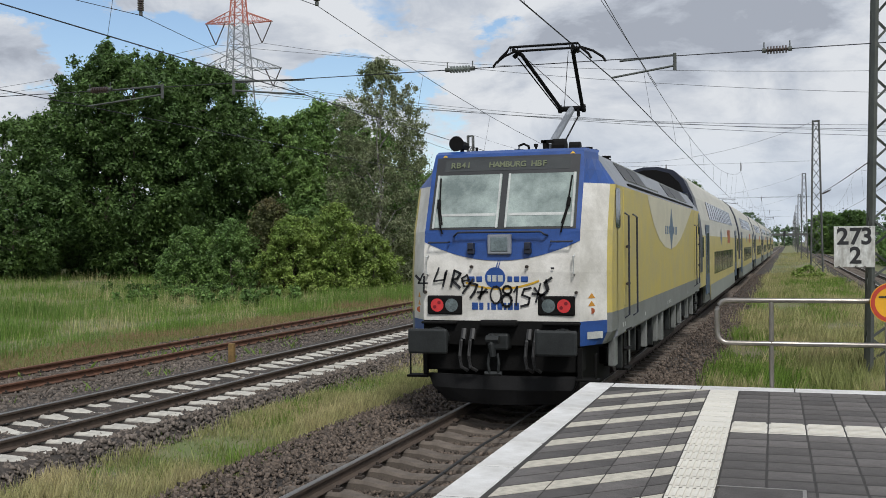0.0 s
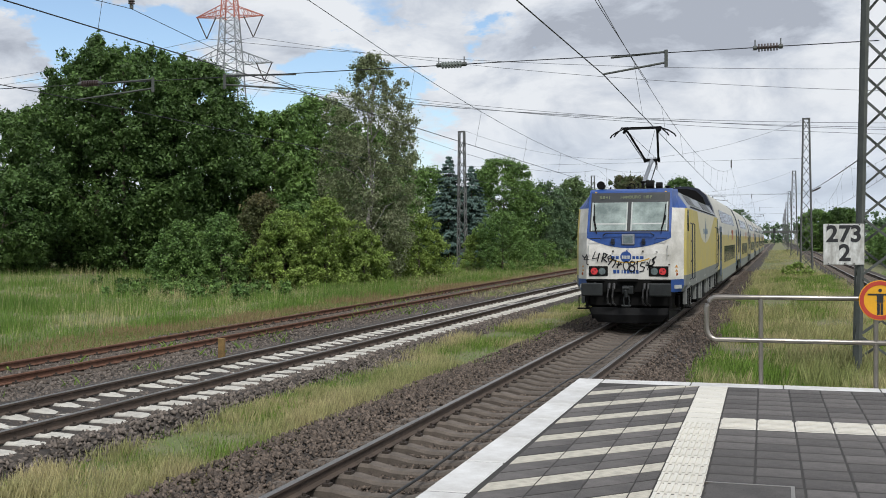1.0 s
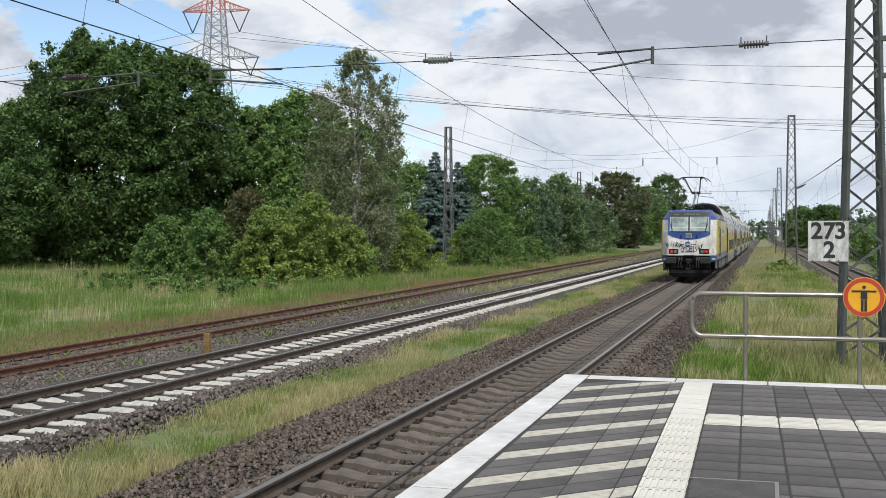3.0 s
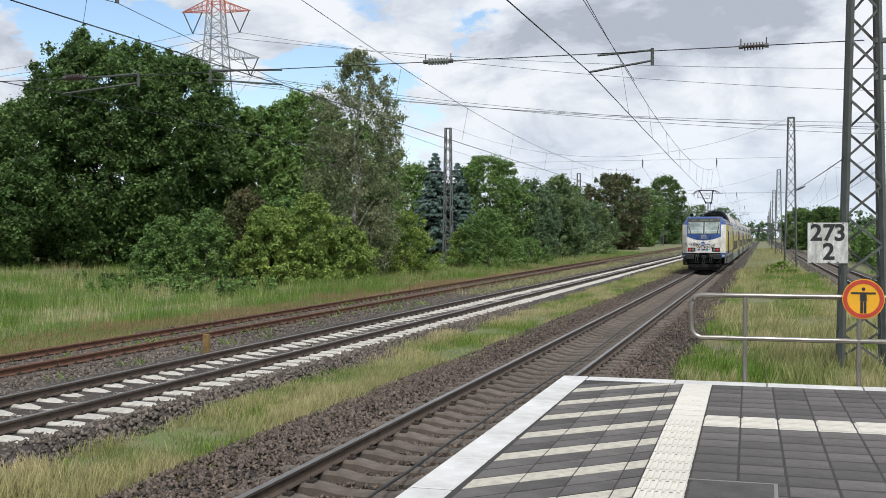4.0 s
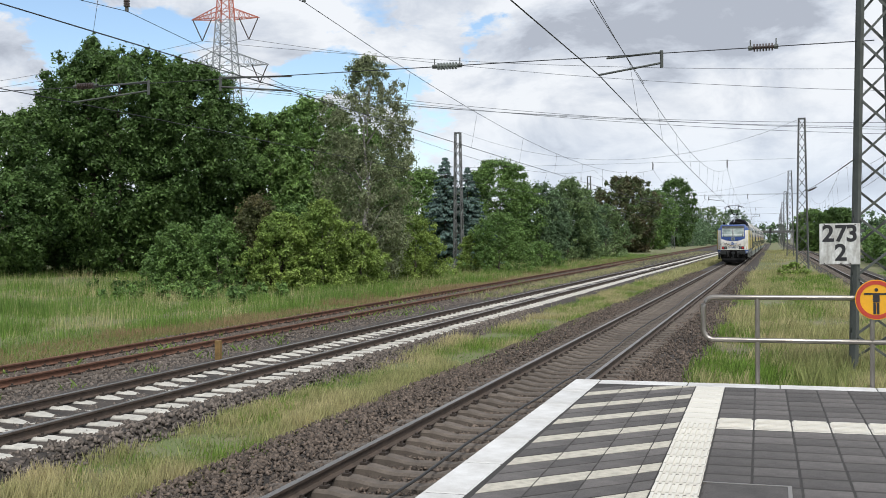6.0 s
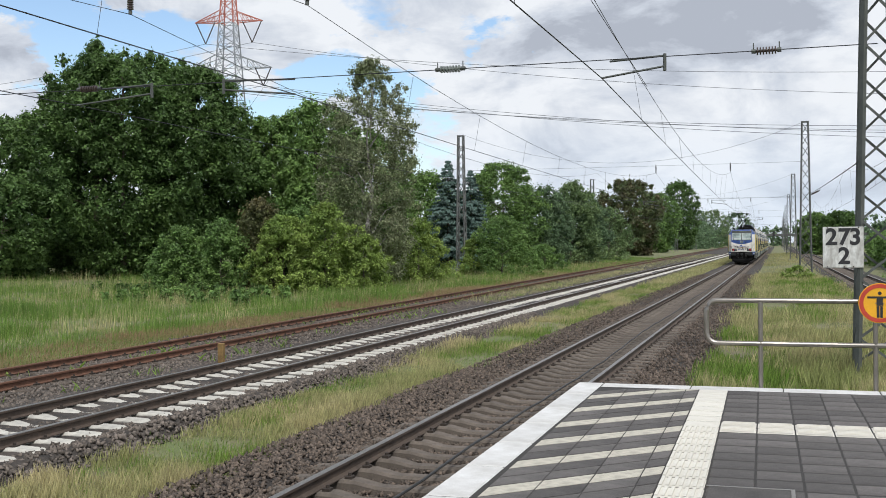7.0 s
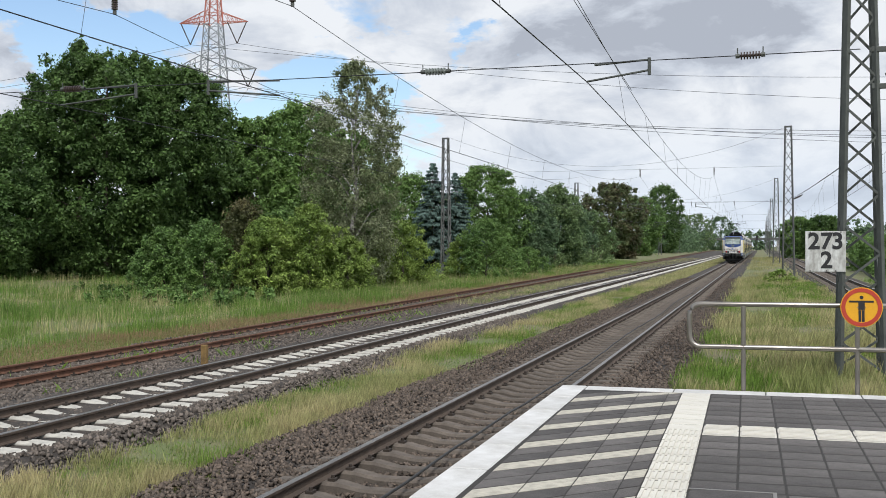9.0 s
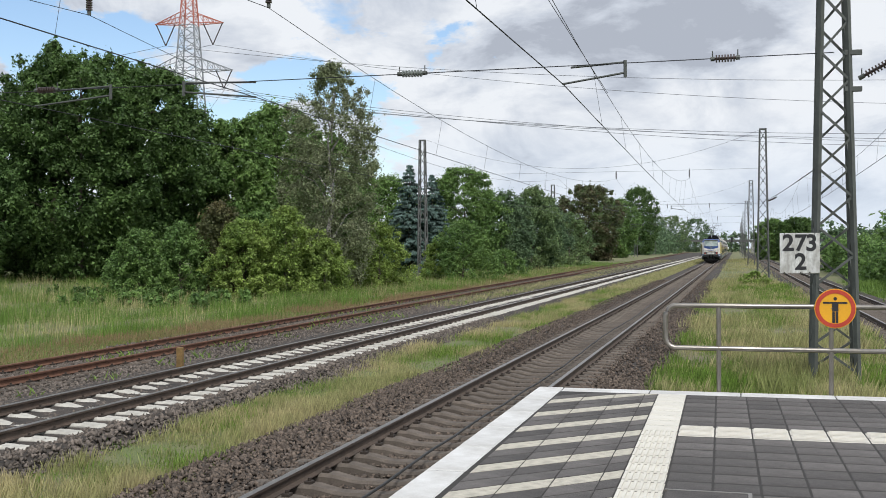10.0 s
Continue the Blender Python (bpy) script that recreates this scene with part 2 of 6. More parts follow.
def box(bm, x0, x1, y0, y1, z0, z1, bevel=0.0, mi=0):
    r = bmesh.ops.create_cube(bm, size=1.0, matrix=Matrix.LocRotScale(((x0 + x1) / 2, (y0 + y1) / 2, (z0 + z1) / 2), None, (x1 - x0, y1 - y0, z1 - z0)))
    fs = list({f for v in r["verts"] for f in v.link_faces})
    for f in fs:
        f.material_index = mi
    if bevel:
        bmesh.ops.bevel(bm, geom=list({e for f in fs for e in f.edges}), offset=bevel, segments=2, affect="EDGES", profile=0.5)
    return bm


def rod(bm, a, b, r, seg=8, r2=None, mi=0):
    a, b = Vector(a), Vector(b)
    d = b - a
    m = Matrix.Translation((a + b) / 2) @ d.to_track_quat("Z", "Y").to_matrix().to_4x4()
    v = bmesh.ops.create_cone(bm, cap_ends=True, segments=seg, radius1=r, radius2=r if r2 is None else r2, depth=d.length, matrix=m)["verts"]
    for f in {f for q in v for f in q.link_faces}:
        f.material_index = mi
    return bm


def tube(bm, pts, r, seg=8, mi=0):
    """A bent round tube through the points."""
    pts = [Vector(p) for p in pts]
    rings = []
    for i, p in enumerate(pts):
        d = (pts[min(i + 1, len(pts) - 1)] - pts[max(i - 1, 0)]).normalized()
        s = d.cross(Vector((0, 0, 1)) if abs(d.z) < 0.95 else Vector((1, 0, 0))).normalized()
        u = s.cross(d)
        rings.append([bm.verts.new(p + (s * math.cos(k / seg * math.tau) + u * math.sin(k / seg * math.tau)) * r) for k in range(seg)])
    for a, b in zip(rings, rings[1:]):
        for k in range(seg):
            bm.faces.new((a[k], a[(k + 1) % seg], b[(k + 1) % seg], b[k])).material_index = mi
    for ring in (rings[0][::-1], rings[-1]):
        bm.faces.new(ring).material_index = mi
    return bm


def bar(bm, a, b, w, d=None, mi=0):
    """A flat or angle-iron bar as a square prism from a to b."""
    a, b = Vector(a), Vector(b)
    v = b - a
    m = Matrix.Translation((a + b) / 2) @ v.to_track_quat("Z", "Y").to_matrix().to_4x4() @ Matrix.Diagonal((w, d or w, v.length, 1))
    for q in {f for x in bmesh.ops.create_cube(bm, size=1.0, matrix=m)["verts"] for f in x.link_faces}:
        q.material_index = mi
    return bm


def loft(bm, sections, mi=0, caps=True, closed=True):
    """Skins rings of equally many points."""
    rings = [[bm.verts.new(p) for p in s] for s in sections]
    n = len(rings[0])
    for a, b in zip(rings, rings[1:]):
        for k in range(n if closed else n - 1):
            bm.faces.new((a[k], a[(k + 1) % n], b[(k + 1) % n], b[k])).material_index = mi
    if caps:
        bm.faces.new(rings[0][::-1]).material_index = mi
        bm.faces.new(rings[-1]).material_index = mi
    return bm


def lettering(name, text, size, mat, parent, at, spread=1.0, bold=0.0):
    """Words as flat raised letters, lying in the part's xz plane."""
    c = bpy.data.curves.new(name, "FONT")
    c.body, c.size, c.align_x, c.align_y, c.extrude = text, size, "CENTER", "CENTER", 0.002
    c.space_character = spread
    c.offset = bold
    tmp = new(name, c)
    me = bpy.data.meshes.new_from_object(tmp.evaluated_get(bpy.context.evaluated_depsgraph_get()))
    bpy.data.objects.remove(tmp)
    me.materials.clear()
    me.materials.append(mat)
    ob = part(name, me, mat, parent)
    ob.matrix_basis = at @ pose(0, 0, 0, 90, 0, 0)
    return ob


# ---- ground and track beds ----
TRACKS = {"a": 0.0, "b": -6.30, "d": -10.1, "c": 9.15}   # centre lines, rail tops at z = 0
GROUND = -0.36


def rise(x, y):
    """Height of the soil: flat along the line, climbing gently in the meadow."""
    k = min(max((-16 - x) / 30, 0), 1)
    return GROUND + 0.75 * k * k * (3 - 2 * k) * min(max((y + 30) / 60, 0), 1)


def build_ground():
    xs = [-2500, -900, -400, -200, -120, -90, -70, -55, -46, -40, -34, -28, -22, -19, -16, -13, -10, -5, 0, 5, 10, 15, 25, 50, 120, 400, 1000, 2500]
    ys = [-400, -120, -40, -10, 0, 10, 20, 30, 45, 60, 80, 100, 130, 170, 230, 320, 500, 900, 1800, 3500]
    v = [(x, y, rise(x, y)) for y in ys for x in xs]
    n = len(xs)
    f = [(j * n + i, j * n + i + 1, (j + 1) * n + i + 1, (j + 1) * n + i) for j in range(len(ys) - 1) for i in range(n - 1)]
    thing("ground", "green and straw-coloured grassy soil beside the tracks", "ground", kind="structure", data=meshed("ground", v, f, M_SOIL, True))


def build_bed(name, prof, y0, y1, label, mat=M_BALLAST, slew=0.0):
    """A ballast bank: a cross profile drawn along the line, with uneven stones pressed into its top."""
    ys = np.concatenate([np.arange(y0, 50, 0.5), np.arange(50, 150, 3.0), np.arange(150, y1 + 1, 25.0)])
    v, f = [], []
    n = len(prof)
    for y in ys:
        for x, z in prof:
            a = noise.noise(Vector((x * 1.3, y * 1.1, 2.0)))
            v.append((x + 0.05 * a - (slew * max(0, y) if x < -8 else 0), y, z + 0.03 * noise.noise(Vector((x * 2, y * 2, 7)))))
    for j in range(len(ys) - 1):
        f += [(j * n + i, j * n + i + 1, (j + 1) * n + i + 1, (j + 1) * n + i) for i in range(n - 1)]
    thing(name, label, "track bed", kind="structure", data=meshed(name, v, f, mat, True))


def prof(x0, x1, top, side=0.35):
    m = (x0 + x1) / 2
    return [(x0 - side, GROUND - 0.1), (x0, top), (m - 1.55, top), (m - 1.25, top - 0.05), (m - 0.6, top - 0.07), (m + 0.6, top - 0.07), (m + 1.25, top - 0.05), (m + 1.55, top), (x1, top), (x1 + side, GROUND - 0.1)]


def sleeper_mesh(name, mat, length=2.6, waist=True):
    """A concrete sleeper, deeper and higher under the rails than in its middle, with iron clips on both rail seats."""
    bm = bmesh.new()
    h = length / 2
    stations = [(-h, 0.0), (-h + 0.05, 0.03), (-0.95, 0.045), (-0.52, 0.03), (-0.25, -0.025), (0.25, -0.025), (0.52, 0.03), (0.95, 0.045), (h - 0.05, 0.03), (h, 0.0)]
    secs = []
    for x, z in stations:
        zz = z if waist else 0.03
        w = 0.13 if abs(x) > 0.4 else 0.11
        secs.append([(x, -w, -0.32), (x, -w, -0.21 + zz), (x, -w + 0.03, -0.18 + zz), (x, w - 0.03, -0.18 + zz), (x, w, -0.21 + zz), (x, w, -0.32)])
    loft(bm, secs)
    for s in (-0.75, 0.75):
        for d in (-0.13, 0.13):
            box(bm, s + d - 0.04, s + d + 0.04, -0.055, 0.055, -0.16, -0.118, mi=1)
            rod(bm, (s + d, 0, -0.13), (s + d, 0, -0.085), 0.02, 6, mi=1)
    me = bpy.data.meshes.new(name)
    bm.to_mesh(me)
    bm.free()
    me.materials.append(mat), me.materials.append(M_IRON)
    return me


def rail_mesh(y0, y1, side, head):
    """Flat-bottomed rail 149 mm high."""
    bm = bmesh.new()
    p = [(-0.0625, -0.149), (0.0625, -0.149), (0.0625, -0.138), (0.012, -0.118), (0.0085, -0.05), (0.034, -0.036), (0.036, -0.008), (0.028, 0.0), (-0.028, 0.0), (-0.036, -0.008), (-0.034, -0.036), (-0.0085, -0.05), (-0.012, -0.118), (-0.0625, -0.138)]
    loft(bm, [[(x, y, z) for x, z in p] for y in (y0, y0 + (y1 - y0) * 0.1, y0 + (y1 - y0) * 0.4, y1)])
    for f in bm.faces:
        if f.normal.z > 0.6 and f.calc_center_median().z > -0.01:
            f.material_index = 1
    me = bpy.data.meshes.new("rail")
    bm.normal_update()
    for f in bm.faces:
        c = f.calc_center_median()
        if c.z > -0.012 and abs(f.normal.y) < 0.5:
            f.material_index = 1
    bm.to_mesh(me)
    bm.free()
    me.materials.append(side), me.materials.append(head)
    return me


def build_track(x, label, sleeper, side, head, y0, y1, near, z=0.0, pitch=0.6, turn=0.0):
    t = thing("railway_track", label, "railway track", pose(x, 0, z, 0, 0, turn))
    me = rail_mesh(y0, 900, side, head)
    for s in (-0.75, 0.75):
        part("rail", me, None, t, at=pose(s, 0, 0))
    sm = sleeper
    count = int((near - y0) / pitch)
    for i in range(count):
        part("sleeper", sm, None, t, at=pose(random.uniform(-0.015, 0.015), y0 + 0.3 + i * pitch, random.uniform(-0.006, 0.006), 0, 0, random.uniform(-0.4, 0.4)))
    # the distant rest in one mesh
    base = [v.co.copy() for v in sm.vertices]
    polys = [tuple(p.vertices) for p in sm.polygons]
    keep = [k for k, p in enumerate(sm.polygons) if p.material_index == 0]
    v, f = [], []
    y = y0 + 0.3 + count * pitch
    while y < y1:
        o = len(v)
        v += [(c.x, c.y + y, c.z) for c in base]
        f += [tuple(o + q for q in polys[k]) for k in keep]
        y += pitch
    if f:
        tagged(part("sleeper_row", meshed("sleeper_row", v, f, sm.materials[0]), None, t), kind="stuff")
    return t


def scatter(name, label, category, areas, tri, mats, seed, tuft=0, wide=0.1):
    """Many small pieces in one mesh. tri(rng, n) gives n pieces as (n, k, 3) corners and their faces; areas: x0, x1, y0, y1, z, count."""
    rng = np.random.default_rng(seed)
    allv, allf, off = [], [], 0
    for x0, x1, y0, y1, zf, n in areas:
        x, y, grow = rng.uniform(x0, x1, n), rng.uniform(y0, y1, n), np.ones(n)
        if tuft:
            # blades gather in tufts, taller and denser in some patches than in others
            m = max(1, n // tuft)
            cx, cy = rng.uniform(x0, x1, m * 3), rng.uniform(y0, y1, m * 3)
            patch = np.array([noise.noise(Vector((a * 0.55, b * 0.32, seed * 3.1))) + 0.5 * noise.noise(Vector((a * 1.7, b * 1.1, seed))) for a, b in zip(cx, cy)])
            keep = np.argsort(-(patch + rng.normal(0, 0.2, m * 3)))[:m]
            cx, cy, tall = cx[keep], cy[keep], np.clip(0.85 + 0.75 * patch[keep] + rng.normal(0, 0.18, m), 0.35, 1.7)
            pick = rng.integers(0, m, n)
            w = wide * (1 + (y1 - y0) / 60)
            x, y, grow = cx[pick] + rng.normal(0, w, n), cy[pick] + rng.normal(0, w, n), tall[pick]
        z = np.array([zf(a, b) for a, b in zip(x, y)]) if callable(zf) else np.full(n, zf)
        v, f = tri(rng, n)
        v = v * grow[:, None, None] + np.stack([x, y, z], 1)[:, None, :]
        k = v.shape[1]
        allv.append(v.reshape(-1, 3))
        allf.append((f[None] + (np.arange(n) * k)[:, None, None] + off).reshape(-1, 3))
        off += n * k
    raw = numpy_mesh(name, np.concatenate(allv), np.concatenate(allf), mats)
    return thing(name, label, category, kind="stuff", data=raw)


def numpy_mesh(name, v, f, mat):
    me = bpy.data.meshes.new(name)
    me.vertices.add(len(v))
    me.vertices.foreach_set("co", np.ascontiguousarray(v, dtype=np.float32).ravel())
    k = f.shape[1]
    me.loops.add(f.size)
    me.loops.foreach_set("vertex_index", np.ascontiguousarray(f, dtype=np.int32).ravel())
    me.polygons.add(len(f))
    me.polygons.foreach_set("loop_start", np.arange(0, f.size, k, dtype=np.int32))
    me.materials.append(mat)
    me.update(calc_edges=True)
    me.validate()
    return me


def stones(size):
    base = np.array([(1, 0, 0), (-0.5, 0.87, 0), (-0.5, -0.87, 0), (0, 0, 0.9), (0, 0, -0.9)], float)
    faces = np.array([(0, 1, 3), (1, 2, 3), (2, 0, 3), (1, 0, 4), (2, 1, 4), (0, 2, 4)])

    def make(rng, n):
        v = base[None] * rng.uniform(0.6, 1.3, (n, 5, 1)) + rng.normal(0, 0.22, (n, 5, 3))
        q = rng.normal(size=(n, 4)); q /= np.linalg.norm(q, axis=1)[:, None]
        w, x, y, z = q.T
        R = np.stack([1 - 2 * (y * y + z * z), 2 * (x * y - z * w), 2 * (x * z + y * w), 2 * (x * y + z * w), 1 - 2 * (x * x + z * z), 2 * (y * z - x * w), 2 * (x * z - y * w), 2 * (y * z + x * w), 1 - 2 * (x * x + y * y)], 1).reshape(n, 3, 3)
        return np.einsum("nij,nkj->nki", R, v) * (size * rng.uniform(0.6, 1.25, n))[:, None, None], faces
    return make


def blades(height, width, lean=0.35, fine=True):
    """Bent blades of two faces; far off (not fine) one face does."""
    faces = np.array([(0, 1, 2), (0, 2, 3)]) if fine else np.array([(0, 1, 2)])

    def make(rng, n):
        a, h = rng.uniform(0, math.tau, n), height * rng.uniform(0.3, 1.25, n)
        s, d = np.stack([np.cos(a), np.sin(a), 0 * a], 1), np.stack([-np.sin(a), np.cos(a), 0 * a], 1)
        w = (width * rng.uniform(0.6, 1.3, n))[:, None]
        k = (lean * h * rng.uniform(0.2, 1.6, n))[:, None]
        up = np.stack([0 * h, 0 * h, h], 1)
        wind = np.array([0.05, 0.02, 0])[None] * h[:, None]
        tip = d * k + up + wind
        if not fine:
            return np.stack([-s * w, s * w, tip], 1), faces
        return np.stack([-s * w, s * w, s * w * 0.7 + d * k * 0.35 + up * 0.55 + wind * 0.4, tip], 1), faces
    return make


# ---- trees ----
def crown_points(rng, n, clumps, spread):
    """Leaf centres and outward directions on the skins of many clumps."""
    c = rng.integers(0, len(clumps), n)
    p = clumps[c]
    d = rng.normal(size=(n, 3)); d[:, 2] += 0.25
    d /= np.linalg.norm(d, axis=1)[:, None]
    r = p[:, 3] * np.minimum(np.abs(rng.normal(0.55, 0.55, n)) + 0.1, 2.2) * (1 + spread * rng.normal(size=n))
    pos = p[:, :3] + d * r[:, None] * np.stack([1 + 0 * p[:, 3], 1 + 0 * p[:, 3], 0.65 + 0.6 * ((p[:, 3] * 977.0) % 1.0)], 1)
    return pos, d


def leaf_mesh(name, pos, d, size, mat, rng, droop=0.0):
    n = len(pos)
    # blades lie like shingles, turned outwards and to the sky, their tips hanging
    face = d * 0.75 + rng.normal(size=(n, 3)) * 0.55
    face[:, 2] += 0.45
    face /= np.linalg.norm(face, axis=1)[:, None]
    up = rng.normal(size=(n, 3)) + d * 0.5
    up[:, 2] -= 0.25 + droop
    up -= face * np.sum(up * face, axis=1)[:, None]
    up /= np.linalg.norm(up, axis=1)[:, None] + 1e-6
    s = np.cross(up, face)
    w = (size * rng.uniform(0.55, 1.2, n))[:, None]
    nrm = np.cross(s, up)
    v = np.stack([pos - up * w * 0.55 - s * w * 0.45, pos - up * w * 0.45 + s * w * 0.5 + nrm * w * 0.15, pos + up * w * 0.85], 1).reshape(-1, 3)
    f = np.arange(n * 3).reshape(-1, 3)
    return numpy_mesh(name, v, f, mat)


def tree(name, label, category, x, y, height, radius, leaves, size, mat, bark=M_BARK, low=0.12, shape="round", clump=0.16, nclump=90, seed=1, gappy=0.0, group="", droop=0.0, z0=None, kind=""):
    """Tapered trunk with limbs, and a crown of clumps with an uneven outline."""
    rng = np.random.default_rng(seed)
    z0 = rise(x, y) if z0 is None else z0
    t = thing(name, label, category, pose(x, y, z0), group=group, kind=kind)
    # clump centres inside the envelope
    cl = []
    while len(cl) < nclump:
        h = rng.uniform(low, 1.0)
        k = (h - low) / (1 - low)
        if shape == "round":
            env = math.sqrt(max(0.0, 1 - ((k - 0.42) / 0.60) ** 2)) * (1 if k > 0.42 else 0.72 + 0.28 * k / 0.42)
        elif shape == "cone":
            env = (1 - k) ** 0.9 + 0.03
        elif shape == "bush":
            env = (1 - k ** 2.2) ** 0.5
        else:   # tall and slim
            env = (0.55 + 0.6 * math.sin(math.pi * min(1, k * 0.8 + 0.12))) * (1 if k < 0.8 else 1 - (k - 0.8) * 3.4)
        a = rng.uniform(0, math.tau)
        lump = 1 + (0.55 if shape == "bush" else 0.33) * noise.noise(Vector((1.6 * math.cos(a), 1.6 * math.sin(a), 3.2 * k + seed * 7.3))) + (0.35 if shape == "bush" else 0.17) * noise.noise(Vector((4 * math.cos(a), 4 * math.sin(a), 8 * k + seed * 3.1)))
        out = rng.uniform() < 0.3   # loose sprigs beyond the closed crown
        rr = env * radius * lump * (rng.uniform(0.86, 1.02) if out else rng.uniform(0.25, 1.0) ** 0.5)
        if out and k > 0.8:
            h *= rng.uniform(1.0, 1.05)
        cr = (0.65 if out else 1.0) * clump * height * rng.uniform(0.5, 1.1) * (0.55 + 0.45 * (1 - k))
        if shape == "cone":
            cr *= 0.55
        rr = max(0, rr - cr * 0.55)
        cl.append((rr * math.cos(a), rr * math.sin(a), min(h * height, height * 1.03 - cr * 0.6), cr))
    cl = np.array(cl)
    # trunk and limbs
    bm = bmesh.new()
    r0 = 0.014 * height + 0.03
    pts = [Vector((0, 0, -0.4))]
    for i in range(1, 7):
        pts.append(Vector((rng.normal(0, 0.012 * height), rng.normal(0, 0.012 * height), height * 0.8 * i / 6)))
    for i, (a, b) in enumerate(zip(pts, pts[1:])):
        rod(bm, a, b, r0 * (1 - i / 6.5), 7, r0 * (1 - (i + 1) / 6.5))
    for q in cl[:: max(1, len(cl) // 16)]:
        end = Vector(q[:3])
        start = Vector((0, 0, max(0.08 * height, min(end.z - 0.15 * height, height * 0.7))))
        mid = (start + end) / 2 + Vector((0, 0, 0.04 * height))
        rod(bm, start, mid, r0 * 0.24, 5, r0 * 0.15)
        rod(bm, mid, end, r0 * 0.15, 5, r0 * 0.05)
    part("trunk", bm, bark, t)
    pos, d = crown_points(rng, leaves, cl, 0.2)
    pos[:, 2] = np.maximum(pos[:, 2], 0.05)
    part("crown", leaf_mesh("crown", pos, d, size, mat, rng, droop), mat, t)
    return t


# ---- the train ----
M_LOCO_WHITE = material("dirty_white_paint", (0.74, 0.72, 0.67), 0.4, vary=0.18, scale=1.6, bump=0.05, other=(0.50, 0.48, 0.43))
M_LOCO_BLUE = material("blue_paint", (0.02, 0.075, 0.29), 0.4, vary=0.25, scale=3, bump=0.05)
M_LOCO_YELLOW = material("dusty_yellow_paint", (0.52, 0.42, 0.105), 0.5, vary=0.18, scale=1.6, bump=0.05, other=(0.43, 0.36, 0.13))
M_LOCO_GREY = material("dusty_grey_skirt_paint", (0.20, 0.21, 0.20), 0.6, vary=0.25, scale=2, bump=0.1)
M_ROOF_GREY = material("grey_roof_paint", (0.27, 0.29, 0.32), 0.6, vary=0.25, scale=2, bump=0.1)
M_BLACK = material("sooty_black_metal", (0.006, 0.0058, 0.0055), 0.8, 0.0, 0.4, 5, 0.3, 40, spec=0.2)
M_BUFFER = material("worn_buffer_plate", (0.034, 0.038, 0.038), 0.6, 0.4, 0.4, 6, 0.2, 50)
M_HOSE = material("black_rubber_hose", (0.03, 0.03, 0.03), 0.6)
# pale grey-green blotches in the glass colour stand in for reflected cloud
M_CLOUD_GLASS = material("cab_glass_painted_reflection", (0.40, 0.47, 0.44), 0.08, 0.0, 0.25, 1.2, 0, other=(0.16, 0.20, 0.19))
M_WINDOW = material("tinted_window", (0.022, 0.026, 0.03), 0.08, 0.0, 0.3, 1.0, 0, spec=0.25)
M_DISPLAY = material("display_glass", (0.055, 0.06, 0.06), 0.25, 0, 0.2, 2, 0)
M_DISPLAY_TEXT = glow("display_letters", (0.42, 0.47, 0.22), 0.03, (0.16, 0.18, 0.11))
M_FRAME = material("dark_window_surround", (0.028, 0.03, 0.032), 0.5, 0.0, 0.3, 3, 0.05)
M_PLOUGH = material("sooty_plough_paint", (0.012, 0.012, 0.0125), 0.7, 0.0, 0.4, 4, 0.2, 40, spec=0.25)
M_RED_GLASS = material("dark_red_lens", (0.25, 0.02, 0.03), 0.15, bump=0)
M_RED_STICKER = material("red_brown_sticker", (0.40, 0.10, 0.03), 0.5, bump=0)
M_FADED_BLUE = material("faded_blue_paint", (0.10, 0.17, 0.27), 0.5, vary=0.25, scale=2, bump=0)
M_TAIL_RED = glow("red_tail_light", (1.0, 0.09, 0.10), 0.22, (0.35, 0.02, 0.02))
M_LENS = material("clear_lamp_lens", (0.22, 0.27, 0.28), 0.12, 0.3, 0.4, 12, 0)
M_INK = material("black_spray_paint", (0.015, 0.015, 0.018), 0.5, bump=0)
M_LOGO_YELLOW = material("logo_yellow", (0.75, 0.45, 0.03), 0.4, bump=0)
M_PALE = material("pale_sticker", (0.55, 0.57, 0.55), 0.5, bump=0)
M_ORANGE = material("orange_warning_sticker", (0.65, 0.30, 0.03), 0.5, bump=0)
M_WHEEL = material("brake_dusted_wheel", (0.085, 0.07, 0.06), 0.7, 0.4, 0.3)
M_COACH_ROOF = material("dusty_pale_coach_roof", (0.50, 0.49, 0.43), 0.55, vary=0.2, scale=1.2, bump=0.05)
M_COACH_GREY = material("coach_grey_band", (0.26, 0.28, 0.26), 0.55, vary=0.2, scale=2, bump=0.05)

M_DOOR_BLUE = material("dusty_blue_door_paint", (0.05, 0.085, 0.15), 0.45, vary=0.25, scale=2, bump=0.05)
M_DARK_END = material("blue_black_paint", (0.018, 0.024, 0.045), 0.5, vary=0.3, scale=2, bump=0.05)
M_FADED = material("faded_white_paint", (0.60, 0.56, 0.42), 0.5, vary=0.15, scale=1.5, bump=0.05)
M_COACH_YELLOW = material("dull_coach_yellow", (0.50, 0.42, 0.15), 0.55, vary=0.2, scale=1.4, bump=0.05)

LOCO = 17.2
# half cross-section of the locomotive body: x, z
LOCO_RING = [(1.40, 0.98), (1.49, 1.05), (1.49, 1.41), (1.49, 2.2), (1.49, 3.25), (1.41, 3.36), (1.16, 3.72), (0.98, 3.78), (0.5, 3.80)]


def ring(half, y, sx=1.0, dz=0.0, lean=0.0):
    r = [(x * sx, y + lean * max(0, z - 2.55), z + dz) for x, z in half]
    return r + [(-x, yy, z) for x, yy, z in reversed(r)]


